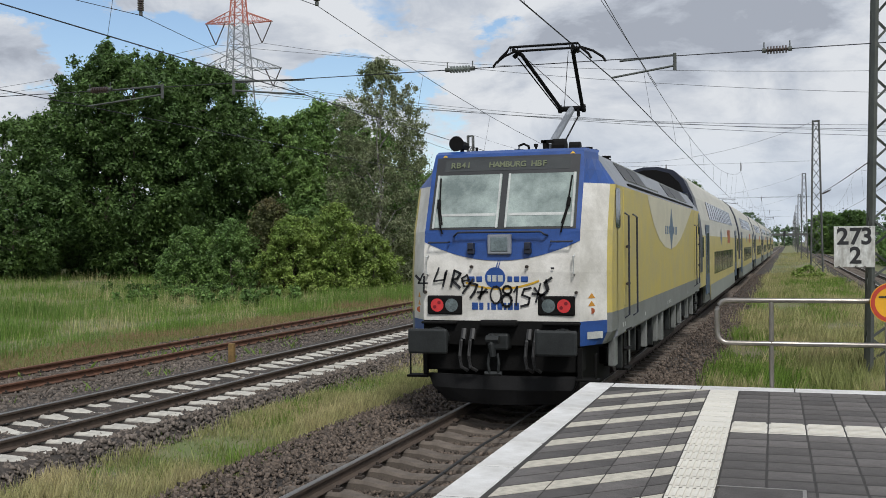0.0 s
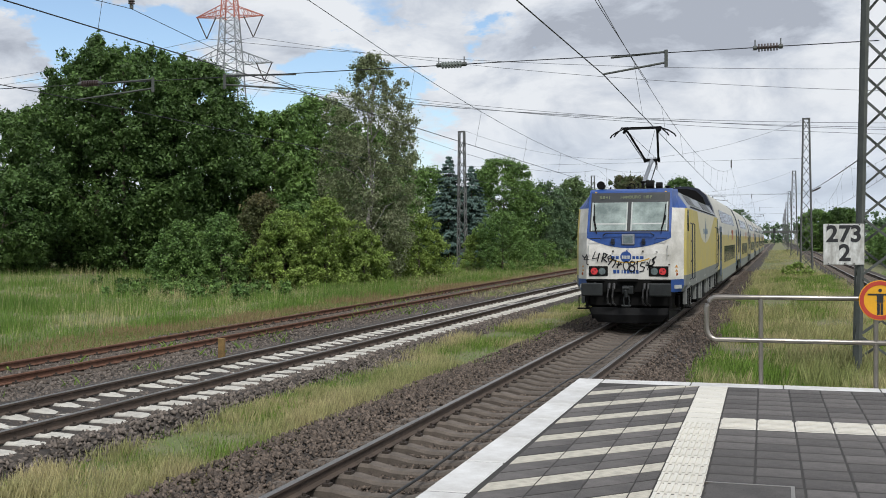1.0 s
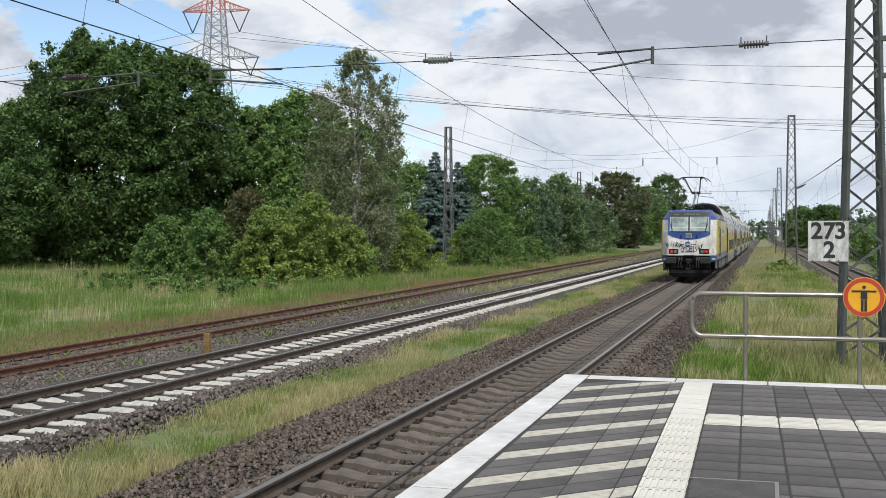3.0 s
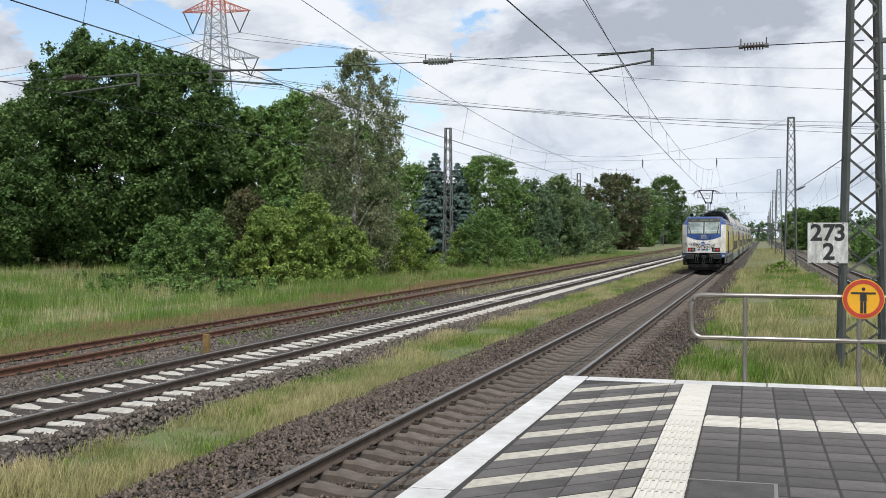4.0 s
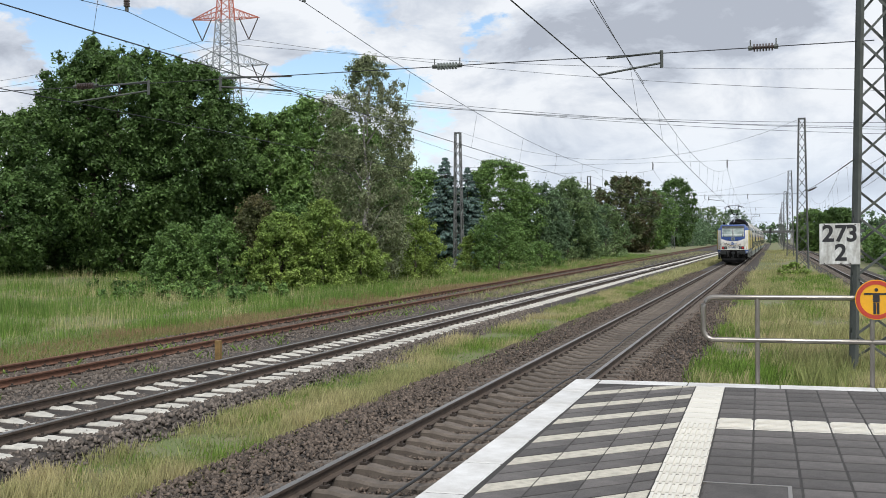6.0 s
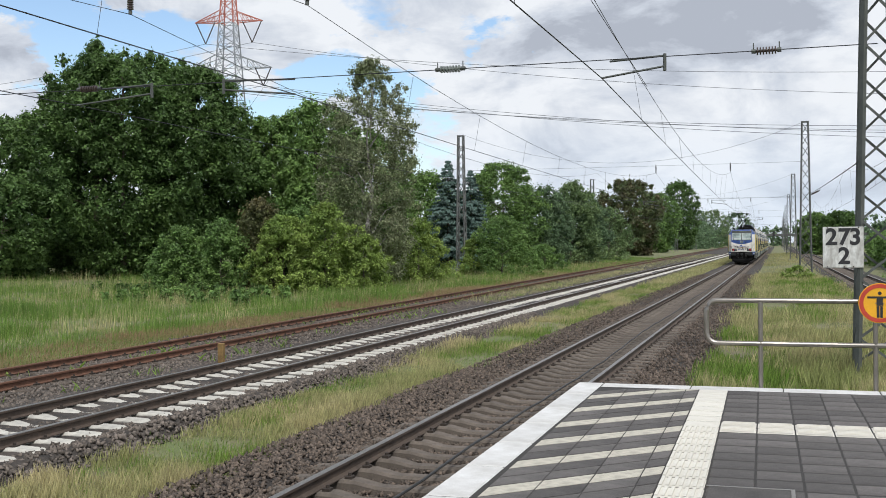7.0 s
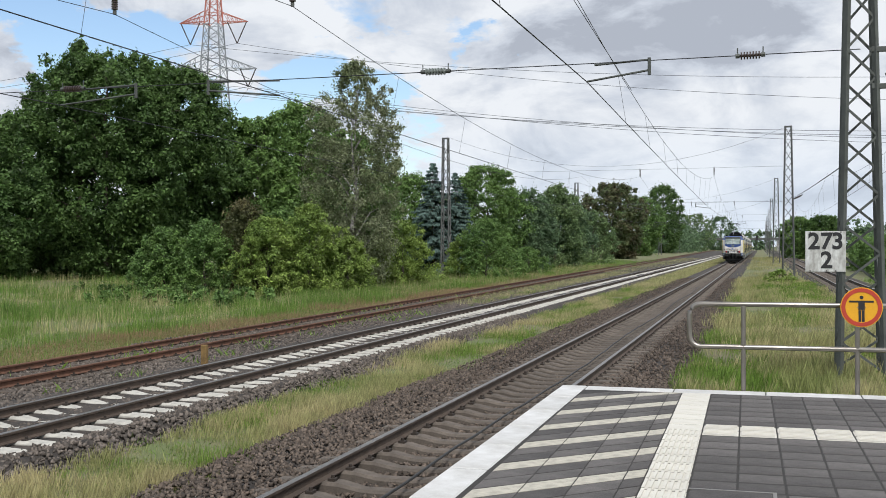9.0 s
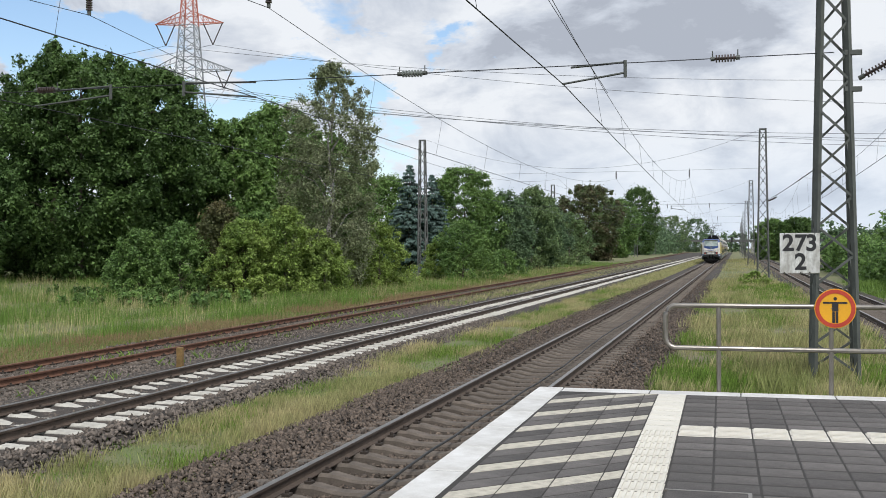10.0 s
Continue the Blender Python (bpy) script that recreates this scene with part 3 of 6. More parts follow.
def strip(bm, pts, w, y):
    """A flat painted stroke on the front, in the xz plane."""
    for (x0, z0), (x1, z1) in zip(pts, pts[1:]):
        d = Vector((x1 - x0, z1 - z0))
        if d.length < 1e-5:
            continue
        n = Vector((-d.y, d.x)).normalized() * w / 2
        e = d.normalized() * w * 0.3
        q = [(x0 + n.x - e.x, z0 + n.y - e.y), (x1 + n.x + e.x, z1 + n.y + e.y), (x1 - n.x + e.x, z1 - n.y + e.y), (x0 - n.x - e.x, z0 - n.y - e.y)]
        bm.faces.new([bm.verts.new((x, y, z)) for x, z in q])


def face_y(x, z):
    """Depth of the nose at a place on the front: raked above the sill, bulging below it, its corners cut back."""
    y = 0.42 * max(0.0, z - 2.58) - 0.09 * min(1.0, max(0.0, (2.55 - z) / 0.5))
    a = abs(x)
    if a > 1.13:
        y += (a - 1.13) * 1.5
    return y + 0.03 * (x / 1.2) ** 2


def panel(bm, x0, x1, zlo, zhi, out, nx=12, nz=6, mi=0):
    """A skin lying on the nose between two height curves."""
    g = []
    for i in range(nx + 1):
        x = x0 + (x1 - x0) * i / nx
        a, b = (zlo(x) if callable(zlo) else zlo), (zhi(x) if callable(zhi) else zhi)
        g.append([bm.verts.new((x, face_y(x, a + (b - a) * j / nz) - out, a + (b - a) * j / nz)) for j in range(nz + 1)])
    for i in range(nx):
        for j in range(nz):
            bm.faces.new((g[i][j], g[i + 1][j], g[i + 1][j + 1], g[i][j + 1])).material_index = mi
    return bm


def flank(z):
    """Half width of the body at a height."""
    for (xa, za), (xb, zb) in zip(LOCO_RING, LOCO_RING[1:]):
        if za <= z <= zb:
            return xa + (xb - xa) * (z - za) / (zb - za)
    return LOCO_RING[0][0] if z < 2 else LOCO_RING[-1][0]


def nose_mesh():
    """Front with a flat middle and cut-back corners that run into the flanks; white below, blue above, blue at the foot of the corners."""
    bm = bmesh.new()
    cols = [-1.49, -1.43, -1.31, -1.19, -1.13] + [-1.13 + 2.26 * i / 16 for i in range(1, 16)] + [1.13, 1.19, 1.31, 1.43, 1.49]
    zs = [0.98, 1.15, 1.32, 1.42, 1.7, 2.0, 2.3, 2.45, 2.58, 2.9, 3.25, 3.45, 3.62, 3.72, 3.77]
    g = []
    for z in zs:
        row = []
        for x in cols:
            lim = flank(min(z, 3.6))
            xx = x if abs(x) <= 1.13 else math.copysign(1.13 + (abs(x) - 1.13) / 0.36 * max(0.02, lim - 1.13), x)
            if z > 3.5 and abs(x) > 0.95:
                xx *= 1 - 0.10 * (z - 3.5)
            back = 0.10 if z > 3.75 else 0.0
            row.append(bm.verts.new((xx, face_y(x, z) + back, z)))
        g.append(row)
    n = len(cols) - 1
    for j in range(len(zs) - 1):
        zm = (zs[j] + zs[j + 1]) / 2
        for i in range(n):
            xm = abs(cols[i] + cols[i + 1]) / 2
            f = bm.faces.new((g[j][i], g[j][i + 1], g[j + 1][i + 1], g[j + 1][i]))
            if zm < 1.32:
                f.material_index = 3 if xm < 1.13 else (1 if xm < 1.45 else 5)
            elif zm > 3.25:
                f.material_index = 1
            elif xm > 1.45:
                f.material_index = 4 if zm > 1.42 else 5
            elif zm > 2.58 and xm < 1.13:
                f.material_index = 1
    # side strips back to the body's first section
    for s, sg in ((0, -1), (n, 1)):
        A = [g[j][s] for j in range(len(zs))]
        B = [bm.verts.new((sg * flank(z), 1.05, z)) for z in zs]
        for j in range(len(zs) - 1):
            zm = (zs[j] + zs[j + 1]) / 2
            f = bm.faces.new((A[j], A[j + 1], B[j + 1], B[j]) if sg < 0 else (B[j], B[j + 1], A[j + 1], A[j]))
            f.material_index = 5 if zm < 1.42 else (4 if zm < 3.25 else 2)
    tb = [bm.verts.new((v.co.x * 0.98, 1.05, 3.80 if abs(v.co.x) < 1.1 else 3.78)) for v in g[-1]]
    for i in range(n):
        bm.faces.new((g[-1][i], g[-1][i + 1], tb[i + 1], tb[i])).material_index = 1
    return bm


def build_locomotive():
    t = thing("locomotive", "white, blue and yellow electric locomotive with black graffiti on its nose", "locomotive")
    # body between the two noses: yellow flanks, grey skirt, sloping grey roof sides
    bm = bmesh.new()
    loft(bm, [ring(LOCO_RING, y) for y in (1.0, 3, 6, 9, 12, 15, LOCO - 1.0)])
    bm.normal_update()
    for f in bm.faces:
        c = f.calc_center_median()
        f.material_index = 1 if c.z > 3.26 or abs(f.normal.y) > 0.7 else (2 if c.z < 1.40 else 0)
    part("body", bm, [M_LOCO_YELLOW, M_ROOF_GREY, M_LOCO_GREY], t, "dusty yellow sides with a grey skirt and roof")
    noses = []
    for end in (0, 1):
        o = part("nose", nose_mesh(), [M_LOCO_WHITE, M_LOCO_BLUE, M_ROOF_GREY, M_BLACK, M_LOCO_YELLOW, M_LOCO_GREY], t, "dirty white nose with blue upper part")
        o.matrix_basis = pose(0, 0, 0) if not end else pose(0, LOCO, 0, 0, 0, 180)
        noses.append(o)
    n = noses[0]
    # blue mask dipping in a curve under the windscreen
    curve = lambda x: 2.165 + 0.27 * (x / 1.13) ** 2
    part("blue_mask", panel(bmesh.new(), -1.13, 1.13, curve, 2.60, 0.006, 24, 6), M_LOCO_BLUE, n, "blue paint dipping in a curve")
    part("windscreen_frame", panel(bmesh.new(), -1.065, 1.065, 2.605, 3.67, 0.008, 16, 8), M_FRAME, n)
    for s in (-1, 1):
        a, b = (-1.03, -0.045) if s < 0 else (0.045, 1.03)
        part("windscreen", panel(bmesh.new(), a, b, 2.64, 3.405, 0.014, 8, 6), M_CLOUD_GLASS, n, "windscreen pane with grey-green cloud reflection in its colour and a lowered blind")
        part("blind", panel(bmesh.new(), a + 0.05, b - 0.05, 2.80, 2.838, 0.019, 8, 1), M_PALE, n)
        for q in (1.008 * s, 0.066 * s):
            part("trim", panel(bmesh.new(), q - 0.014, q + 0.014, 2.63, 3.41, 0.024, 1, 6), M_PALE, n)
        bm = bmesh.new()
        x = 0.90 * s
        at = lambda xx, zz, o: (xx, face_y(xx, zz) - o, zz)
        tube(bm, [at(x - 0.04 * s, 2.55, 0.03), at(x - 0.01 * s, 2.66, 0.06), at(x + 0.05 * s, 2.92, 0.055)], 0.013, 5)
        tube(bm, [at(x - 0.03 * s, 2.68, 0.04), at(x + 0.04 * s, 2.95, 0.045), at(x + 0.07 * s, 3.36, 0.035)], 0.012, 5)
        tube(bm, [at(x + 0.045 * s, 2.92, 0.05), at(x + 0.055 * s, 3.04, 0.05)], 0.03, 5)
        part("wiper", bm, M_BLACK, n)
        bm = bmesh.new()
        tube(bm, [(s * 0.74, -0.05, 2.43), (s * 0.74, -0.13, 2.425), (s * 1.03, -0.12, 2.425), (s * 1.03, -0.04, 2.43)], 0.015, 6)
        part("handrail", bm, M_DARK_END, n)
        bm = bmesh.new()
        tube(bm, [(s * 1.06, -0.04, 2.24), (s * 1.06, -0.14, 2.22), (s * 1.06, -0.14, 1.98), (s * 1.06, -0.05, 1.96)], 0.013, 6)
        part("grab_rail", bm, M_PALE, n)
        bm = bmesh.new()
        box(bm, s * 0.41 - 0.05, s * 0.41 + 0.05, -0.12, 0.0, 2.26, 2.33, 0.012)
        box(bm, s * 0.41 - 0.042, s * 0.41 + 0.042, -0.14, 0.0, 2.32, 2.42, 0.012)
        part("socket_box", bm, M_DARK_END, n)
        for xx, zz in ((s * 1.09, 1.72), (s * 0.40, 2.08)):
            bm = bmesh.new()
            rod(bm, (xx, -0.08, zz), (xx, -0.14, zz), 0.022, 8)
            part("bolt", bm, M_IRON, n)
        # lamp group: dark glass with two round lenses
        bm = bmesh.new()
        x0, x1 = sorted((s * 0.545, s * 1.065))
        box(bm, x0, x1, -0.10, 0.03, 1.40, 1.672, 0.02)
        lamp = part("lamp_housing", bm, M_BLACK, n)
        for k, (xx, mat, nm) in enumerate(((s * 0.915, M_TAIL_RED, "tail_light"), (s * 0.70, M_LENS, "headlight"))):
            bm = bmesh.new()
            rod(bm, (xx, -0.095, 1.535), (xx, -0.108, 1.535), 0.094, 24)
            lens = part(nm, bm, mat, lamp, "glowing red tail light" if k == 0 else "unlit clear headlight")
            for dx, dz in ((-0.035, -0.025), (0.03, 0.035)):
                bm = bmesh.new()
                rod(bm, (xx + dx, -0.105, 1.535 + dz), (xx + dx, -0.112, 1.535 + dz), 0.026, 10)
                part("reflector", bm, M_LENS if k else M_RED_GLASS, lens)
        # buffer: rectangular plate on a round shank
        bm = bmesh.new()
        rod(bm, (s * 0.90, 0.05, 1.06), (s * 0.90, -0.53, 1.06), 0.12, 14)
        rod(bm, (s * 0.90, 0.0, 1.06), (s * 0.90, -0.25, 1.06), 0.17, 14)
        box(bm, s * 0.90 - 0.285, s * 0.90 + 0.285, -0.62, -0.54, 0.89, 1.235, 0.03)
        part("buffer", bm, M_BUFFER, t, "worn dark rectangular buffer")
        bm = bmesh.new()
        box(bm, s * 0.88 - 0.26, s * 0.88 + 0.26, -0.16, 0.1, 1.27, 1.305, 0.012)
        part("step", bm, M_BLACK, t)
        # shunter's step hanging at the corner, with its handle
        bm = bmesh.new()
        box(bm, s * 1.22 - 0.16, s * 1.22 + 0.16, -0.12, 0.12, 0.50, 0.535, 0.01)
        box(bm, s * 1.12 - 0.03, s * 1.12 + 0.03, -0.05, 0.02, 0.5, 0.95)
        tube(bm, [(s * 1.34, 0.0, 0.88), (s * 1.34, -0.05, 0.86), (s * 1.34, -0.05, 0.52)], 0.015, 5)
        part("footstep", bm, M_BLACK, t)
    part("display", panel(bmesh.new(), -0.93, 0.93, 3.46, 3.63, 0.012, 12, 2), M_DISPLAY, n, "dim destination display")
    for x0, text in ((-0.80, "RB41"), (-0.22, "HAMBURG HBF")):
        for i, ch in enumerate(text):
            if ch != " ":
                lettering("display_text", ch, 0.125, M_DISPLAY_TEXT, n, pose(x0 + 0.078 * i, face_y(0, 3.545) - 0.018, 3.545, -22.8, 0, 0), bold=0.003)
    for x in (-0.95, 0.95):
        bm = bmesh.new()
        bm.faces.new([bm.verts.new((x + p, face_y(x, 3.70) - 0.006 + 0.42 * q, 3.70 + q)) for p, q in ((-0.04, -0.02), (0.04, -0.02), (0.0, 0.015))])
        part("warning_mark", bm, M_LOGO_YELLOW, n)
    bm = bmesh.new()
    box(bm, -0.17, 0.17, -0.10, 0.05, 2.25, 2.535, 0.018)
    lamp = part("top_lamp", bm, M_ROOF_GREY, n)
    bm = bmesh.new()
    box(bm, -0.125, 0.125, -0.108, -0.08, 2.29, 2.495, 0.012)
    part("lamp_glass", bm, M_LENS, lamp)
    bm = bmesh.new()
    tube(bm, [(-0.68, -0.02, 2.51), (-0.64, -0.09, 2.53), (-0.60, -0.10, 2.565), (0.60, -0.10, 2.565), (0.64, -0.09, 2.53), (0.68, -0.02, 2.51)], 0.016, 6)
    part("handrail", bm, M_DARK_END, n)
    # emblem: disc and bars in place of letters, yellow swoosh
    fy = -0.092
    bm = bmesh.new()
    rod(bm, (-0.06, fy + 0.01, 1.925), (-0.06, fy - 0.004, 1.925), 0.148, 28)
    bar(bm, (-0.045, fy - 0.002, 2.05), (-0.02, fy + 0.04, 2.20), 0.02, 0.004)
    bar(bm, (-0.015, fy - 0.002, 2.05), (0.012, fy + 0.04, 2.20), 0.015, 0.004)
    part("emblem", bm, M_LOCO_BLUE, n, "blue disc emblem")
    for x0, x1 in ((-0.47, -0.36), (-0.335, -0.25), (0.115, 0.185), (0.21, 0.285), (0.31, 0.41)):
        part("emblem_bar", box(bmesh.new(), x0, x1, fy - 0.005, fy + 0.01, 1.865, 1.945, 0.01), M_LOCO_BLUE, n)
    for x0, x1 in ((-0.17, -0.12), (-0.10, -0.04), (-0.02, 0.05)):
        part("emblem_mark", box(bmesh.new(), x0, x1, fy - 0.009, fy, 1.87, 1.96, 0.003), M_PALE, n)
    bm = bmesh.new()
    arc = [(-0.49 + 1.06 * i / 14, 1.855 - 0.20 * (i / 14) * (1 - i / 14) * 2.0 + 0.03 * i / 14) for i in range(15)]
    for (xa, za), (xb, zb) in zip(arc, arc[1:]):
        bm.faces.new([bm.verts.new(q) for q in ((xa, fy - 0.001, za - 0.014), (xb, fy - 0.001, zb - 0.014), (xb, fy - 0.001, zb + 0.014), (xa, fy - 0.001, za + 0.014))])
    part("swoosh", bm, M_LOGO_YELLOW, n)
    for x0, x1 in ((-0.40, -0.315), (-0.295, -0.235), (-0.175, -0.145), (-0.12, -0.05), (-0.03, 0.04), (0.06, 0.10), (0.12, 0.19), (0.21, 0.28)):
        part("number_bar", box(bmesh.new(), x0, x1, fy - 0.003, fy + 0.01, 1.475, 1.575, 0.002), M_LOCO_BLUE, n)
    # sprayed scrawl across the nose
    bm = bmesh.new()
    S = [[(-1.12, 2.06), (-1.20, 1.92), (-1.06, 1.92)], [(-1.11, 2.02), (-1.12, 1.80)], [(-1.24, 2.03), (-1.17, 1.96)],
         [(-0.88, 2.14), (-0.96, 1.95), (-0.80, 1.97), (-0.78, 2.08)], [(-0.76, 2.10), (-0.82, 1.88)],
         [(-0.70, 1.87), (-0.64, 2.10), (-0.55, 2.06), (-0.60, 1.99), (-0.68, 1.97), (-0.56, 1.86)],
         [(-0.53, 1.95), (-0.42, 1.97), (-0.45, 2.04), (-0.53, 1.99), (-0.50, 1.88), (-0.42, 1.88)],
         [(-0.36, 1.98), (-0.52, 1.78)], [(-0.42, 1.93), (-0.30, 1.90), (-0.34, 1.80), (-0.40, 1.72)],
         [(-0.30, 1.80), (-0.14, 1.80)], [(-0.22, 1.87), (-0.26, 1.70)], [(-0.28, 1.72), (-0.16, 1.84)],
         [(-0.02 + 0.08 * math.cos(a), 1.76 + 0.12 * math.sin(a)) for a in np.linspace(0, 6.28, 14)],
         [(0.15 + 0.065 * math.cos(a), 1.83 + 0.055 * math.sin(a)) for a in np.linspace(0, 6.28, 11)],
         [(0.14 + 0.075 * math.cos(a), 1.68 + 0.085 * math.sin(a)) for a in np.linspace(0, 6.28, 12)],
         [(0.25, 1.80), (0.30, 1.88), (0.28, 1.62)], [(0.50, 1.86), (0.40, 1.84), (0.37, 1.76), (0.48, 1.72), (0.46, 1.63), (0.35, 1.60)],
         [(0.52, 1.78), (0.70, 1.76)], [(0.64, 1.92), (0.57, 1.66)], [(0.55, 1.86), (0.69, 1.68)],
         [(0.80, 2.00), (0.70, 1.93), (0.74, 1.82), (0.64, 1.74)], [(0.72, 1.97), (0.76, 1.84)], [(0.80, 2.13), (0.83, 2.13)]]
    for k, q in enumerate(S):
        strip(bm, [(x * 0.97 - 0.03, z - 0.075) for x, z in q], 0.025 + 0.005 * (k % 3), fy - 0.012)
    part("scrawl", bm, M_INK, n, "black sprayed graffiti strokes")
    # coupling gear, hoses and the dark recess behind them
    bm = bmesh.new()
    box(bm, -0.15, 0.15, -0.22, 0.1, 0.92, 1.15, 0.03)
    tube(bm, [(-0.03, -0.22, 1.10), (-0.03, -0.42, 1.12), (-0.02, -0.47, 1.02), (0, -0.46, 0.86)], 0.045, 8)
    rod(bm, (-0.10, -0.44, 1.09), (0.08, -0.44, 1.09), 0.055, 8)
    for x in (-0.055, 0.055):
        tube(bm, [(x, -0.44, 0.90), (x * 1.4, -0.45, 0.75), (x, -0.43, 0.60)], 0.02, 6)
    rod(bm, (-0.13, -0.42, 0.62), (0.11, -0.42, 0.62), 0.032, 8)
    part("coupling", bm, M_BUFFER, t)
    for x in (-0.50, -0.37, 0.44, 0.55):
        bm = bmesh.new()
        tube(bm, [(x, 0.0, 1.16), (x, -0.14, 1.16), (x - 0.02, -0.24, 1.04), (x - 0.035, -0.27, 0.84), (x - 0.02, -0.24, 0.68), (x + 0.05, -0.16, 0.62)], 0.026, 7)
        rod(bm, (x, -0.14, 1.20), (x, -0.22, 1.06), 0.042, 7)
        part("brake_hose", bm, M_HOSE, t)
    bm = bmesh.new()
    box(bm, -1.12, 1.12, 0.02, 0.5, 0.60, 1.33, 0.02)
    box(bm, -0.27, 0.27, -0.22, 0.05, 1.245, 1.335, 0.03)
    box(bm, -1.05, 1.05, 0.3, 3.0, 0.22, 1.2)
    part("buffer_beam", bm, M_BLACK, t)
    bm = bmesh.new()
    rows = []
    for z, half, dy in ((0.55, 1.10, 0.0), (0.36, 1.02, -0.03), (0.14, 0.86, 0.04)):
        rows.append([(half * u, 0.16 * u * u - 0.12 + dy, z + (0.05 * u * u if z < 0.2 else 0)) for u in np.linspace(-1, 1, 9)] + [(half * u, 0.16 * u * u - 0.05 + dy, z) for u in np.linspace(1, -1, 9)])
    loft(bm, rows)
    part("plough", bm, M_PLOUGH, t, "black rail guard plough")
    # flanks: window, door with rails, emblem field, roof grilles, running gear
    for s in (-1, 1):
        x = s * 1.492
        for y, flip in ((2.1, 1), (LOCO - 2.1, -1)):
            bm = bmesh.new()
            box(bm, x - 0.006, x + 0.006, y - 0.45, y + 0.40, 1.45, 3.22, 0.004)
            door = part("door", bm, M_LOCO_YELLOW, t, "yellow cab door")
            for z0, z1, q in ((1.26, 2.86, -0.38), (1.24, 2.86, 0.56)):
                bm = bmesh.new()
                tube(bm, [(x, y + q * flip, z0), (x + 0.07 * s, y + q * flip, z0 + 0.05), (x + 0.07 * s, y + q * flip, z1 - 0.05), (x, y + q * flip, z1)], 0.016, 6)
                part("handrail", bm, M_DARK_END, door)
            for z in (1.78, 2.34):
                part("latch", rod(bmesh.new(), (x + 0.05 * s, y - 0.46 * flip, z), (x + 0.05 * s, y - 0.22 * flip, z), 0.022, 6), M_IRON, door)
            bm = bmesh.new()
            for z in (0.45, 0.75, 1.05):
                box(bm, min(x - 0.16 * s, x + 0.02 * s), max(x - 0.16 * s, x + 0.02 * s), y - 0.25, y + 0.25, z, z + 0.03)
            for q in (-0.25, 0.22):
                box(bm, x - 0.05 * s - 0.015, x - 0.05 * s + 0.015, y + q, y + q + 0.03, 0.45, 1.08)
            part("ladder", bm, M_BLACK, t)
            # slim window with rounded corners
            bm = bmesh.new()
            yw, r = y - 1.02 * flip, 0.08
            outline = [(cy + r * math.cos(a), cz + r * math.sin(a)) for cy, cz, a0 in ((yw + 0.13, 3.12, 0), (yw - 0.13, 3.12, 90), (yw - 0.13, 2.70, 180), (yw + 0.13, 2.70, 270)) for a in (radians(a0 + 22.5 * k) for k in range(5))]
            loft(bm, [[(x - 0.004 * s, a, b) for a, b in outline], [(x + 0.008 * s, a, b) for a, b in outline]])
            part("side_window", bm, M_WINDOW, t)
        bm = bmesh.new()
        pts = [(4.6, 3.24), (5.0, 3.0), (5.6, 2.72), (6.5, 2.45), (7.5, 2.31), (8.5, 2.26), (9.6, 2.31), (10.8, 2.48), (12.0, 2.76), (13.2, 3.06), (13.9, 3.24)]
        bm.faces.new([bm.verts.new((s * 1.4945, a, b)) for a, b in pts])
        em = part("flank_emblem", bm, M_FADED, t, "faded white field with a blue star")
        bm = bmesh.new()
        bm.faces.new([bm.verts.new((s * 1.497, 8.7 + p, 2.68 + q)) for p, q in ((0.42, 0), (0.2, 0.25), (0, 0.46), (-0.2, 0.25), (-0.42, 0), (-0.2, -0.25), (0, -0.46), (0.2, -0.25))])
        part("star", bm, M_FADED_BLUE, em)
        for k in range(8):
            part("letter_bar", box(bmesh.new(), s * 1.4965 - 0.001, s * 1.4965 + 0.002, 7.5 + k * 0.32, 7.66 + k * 0.32, 2.57, 2.74), M_FADED_BLUE, em)
        for z, mt in ((1.46, M_RED_STICKER), (1.56, M_ORANGE), (1.67, M_ORANGE)):
            bm = bmesh.new()
            if mt is M_ORANGE:
                bm.faces.new([bm.verts.new((s * (1.26 + p), face_y(1.26 + p, z) - 0.006, z + q)) for p, q in ((-0.04, -0.035), (0.04, -0.035), (0, 0.04))])
            else:
                rod(bm, (s * 1.26, face_y(1.26, z) + 0.01, z), (s * 1.26, face_y(1.26, z) - 0.008, z), 0.042, 14)
            part("warning_sticker", bm, mt, n)
        bm = bmesh.new()
        bm.faces.new([bm.verts.new((s * a, face_y(a, 1.1) - 0.006, b)) for a, b in ((1.21, 1.07), (1.38, 1.07), (1.38, 1.17), (1.21, 1.17))])
        part("data_sticker", bm, M_PALE, n)
        # louvred panels in the sloping roof sides
        for y0, y1, mt in ((2.6, 3.9, M_FRAME), (4.0, 5.3, M_FRAME), (5.4, 7.2, M_ROOF_GREY), (9.2, 10.6, M_FRAME), (10.7, 13.6, M_FRAME)):
            lo_, hi_ = (1.385, 3.40), (1.185, 3.68)
            bm = bmesh.new()
            sl = [(s * lo_[0], lo_[1]), (s * hi_[0], hi_[1])]
            off = Vector((s * 0.82, 0, 0.57)) * 0.012
            quad = [Vector((sl[0][0], y0, sl[0][1])), Vector((sl[0][0], y1, sl[0][1])), Vector((sl[1][0], y1, sl[1][1])), Vector((sl[1][0], y0, sl[1][1]))]
            loft(bm, [[q - off for q in quad], [q + off for q in quad]])
            vent = part("roof_grille", bm, mt, t)
            k = y0 + 0.1
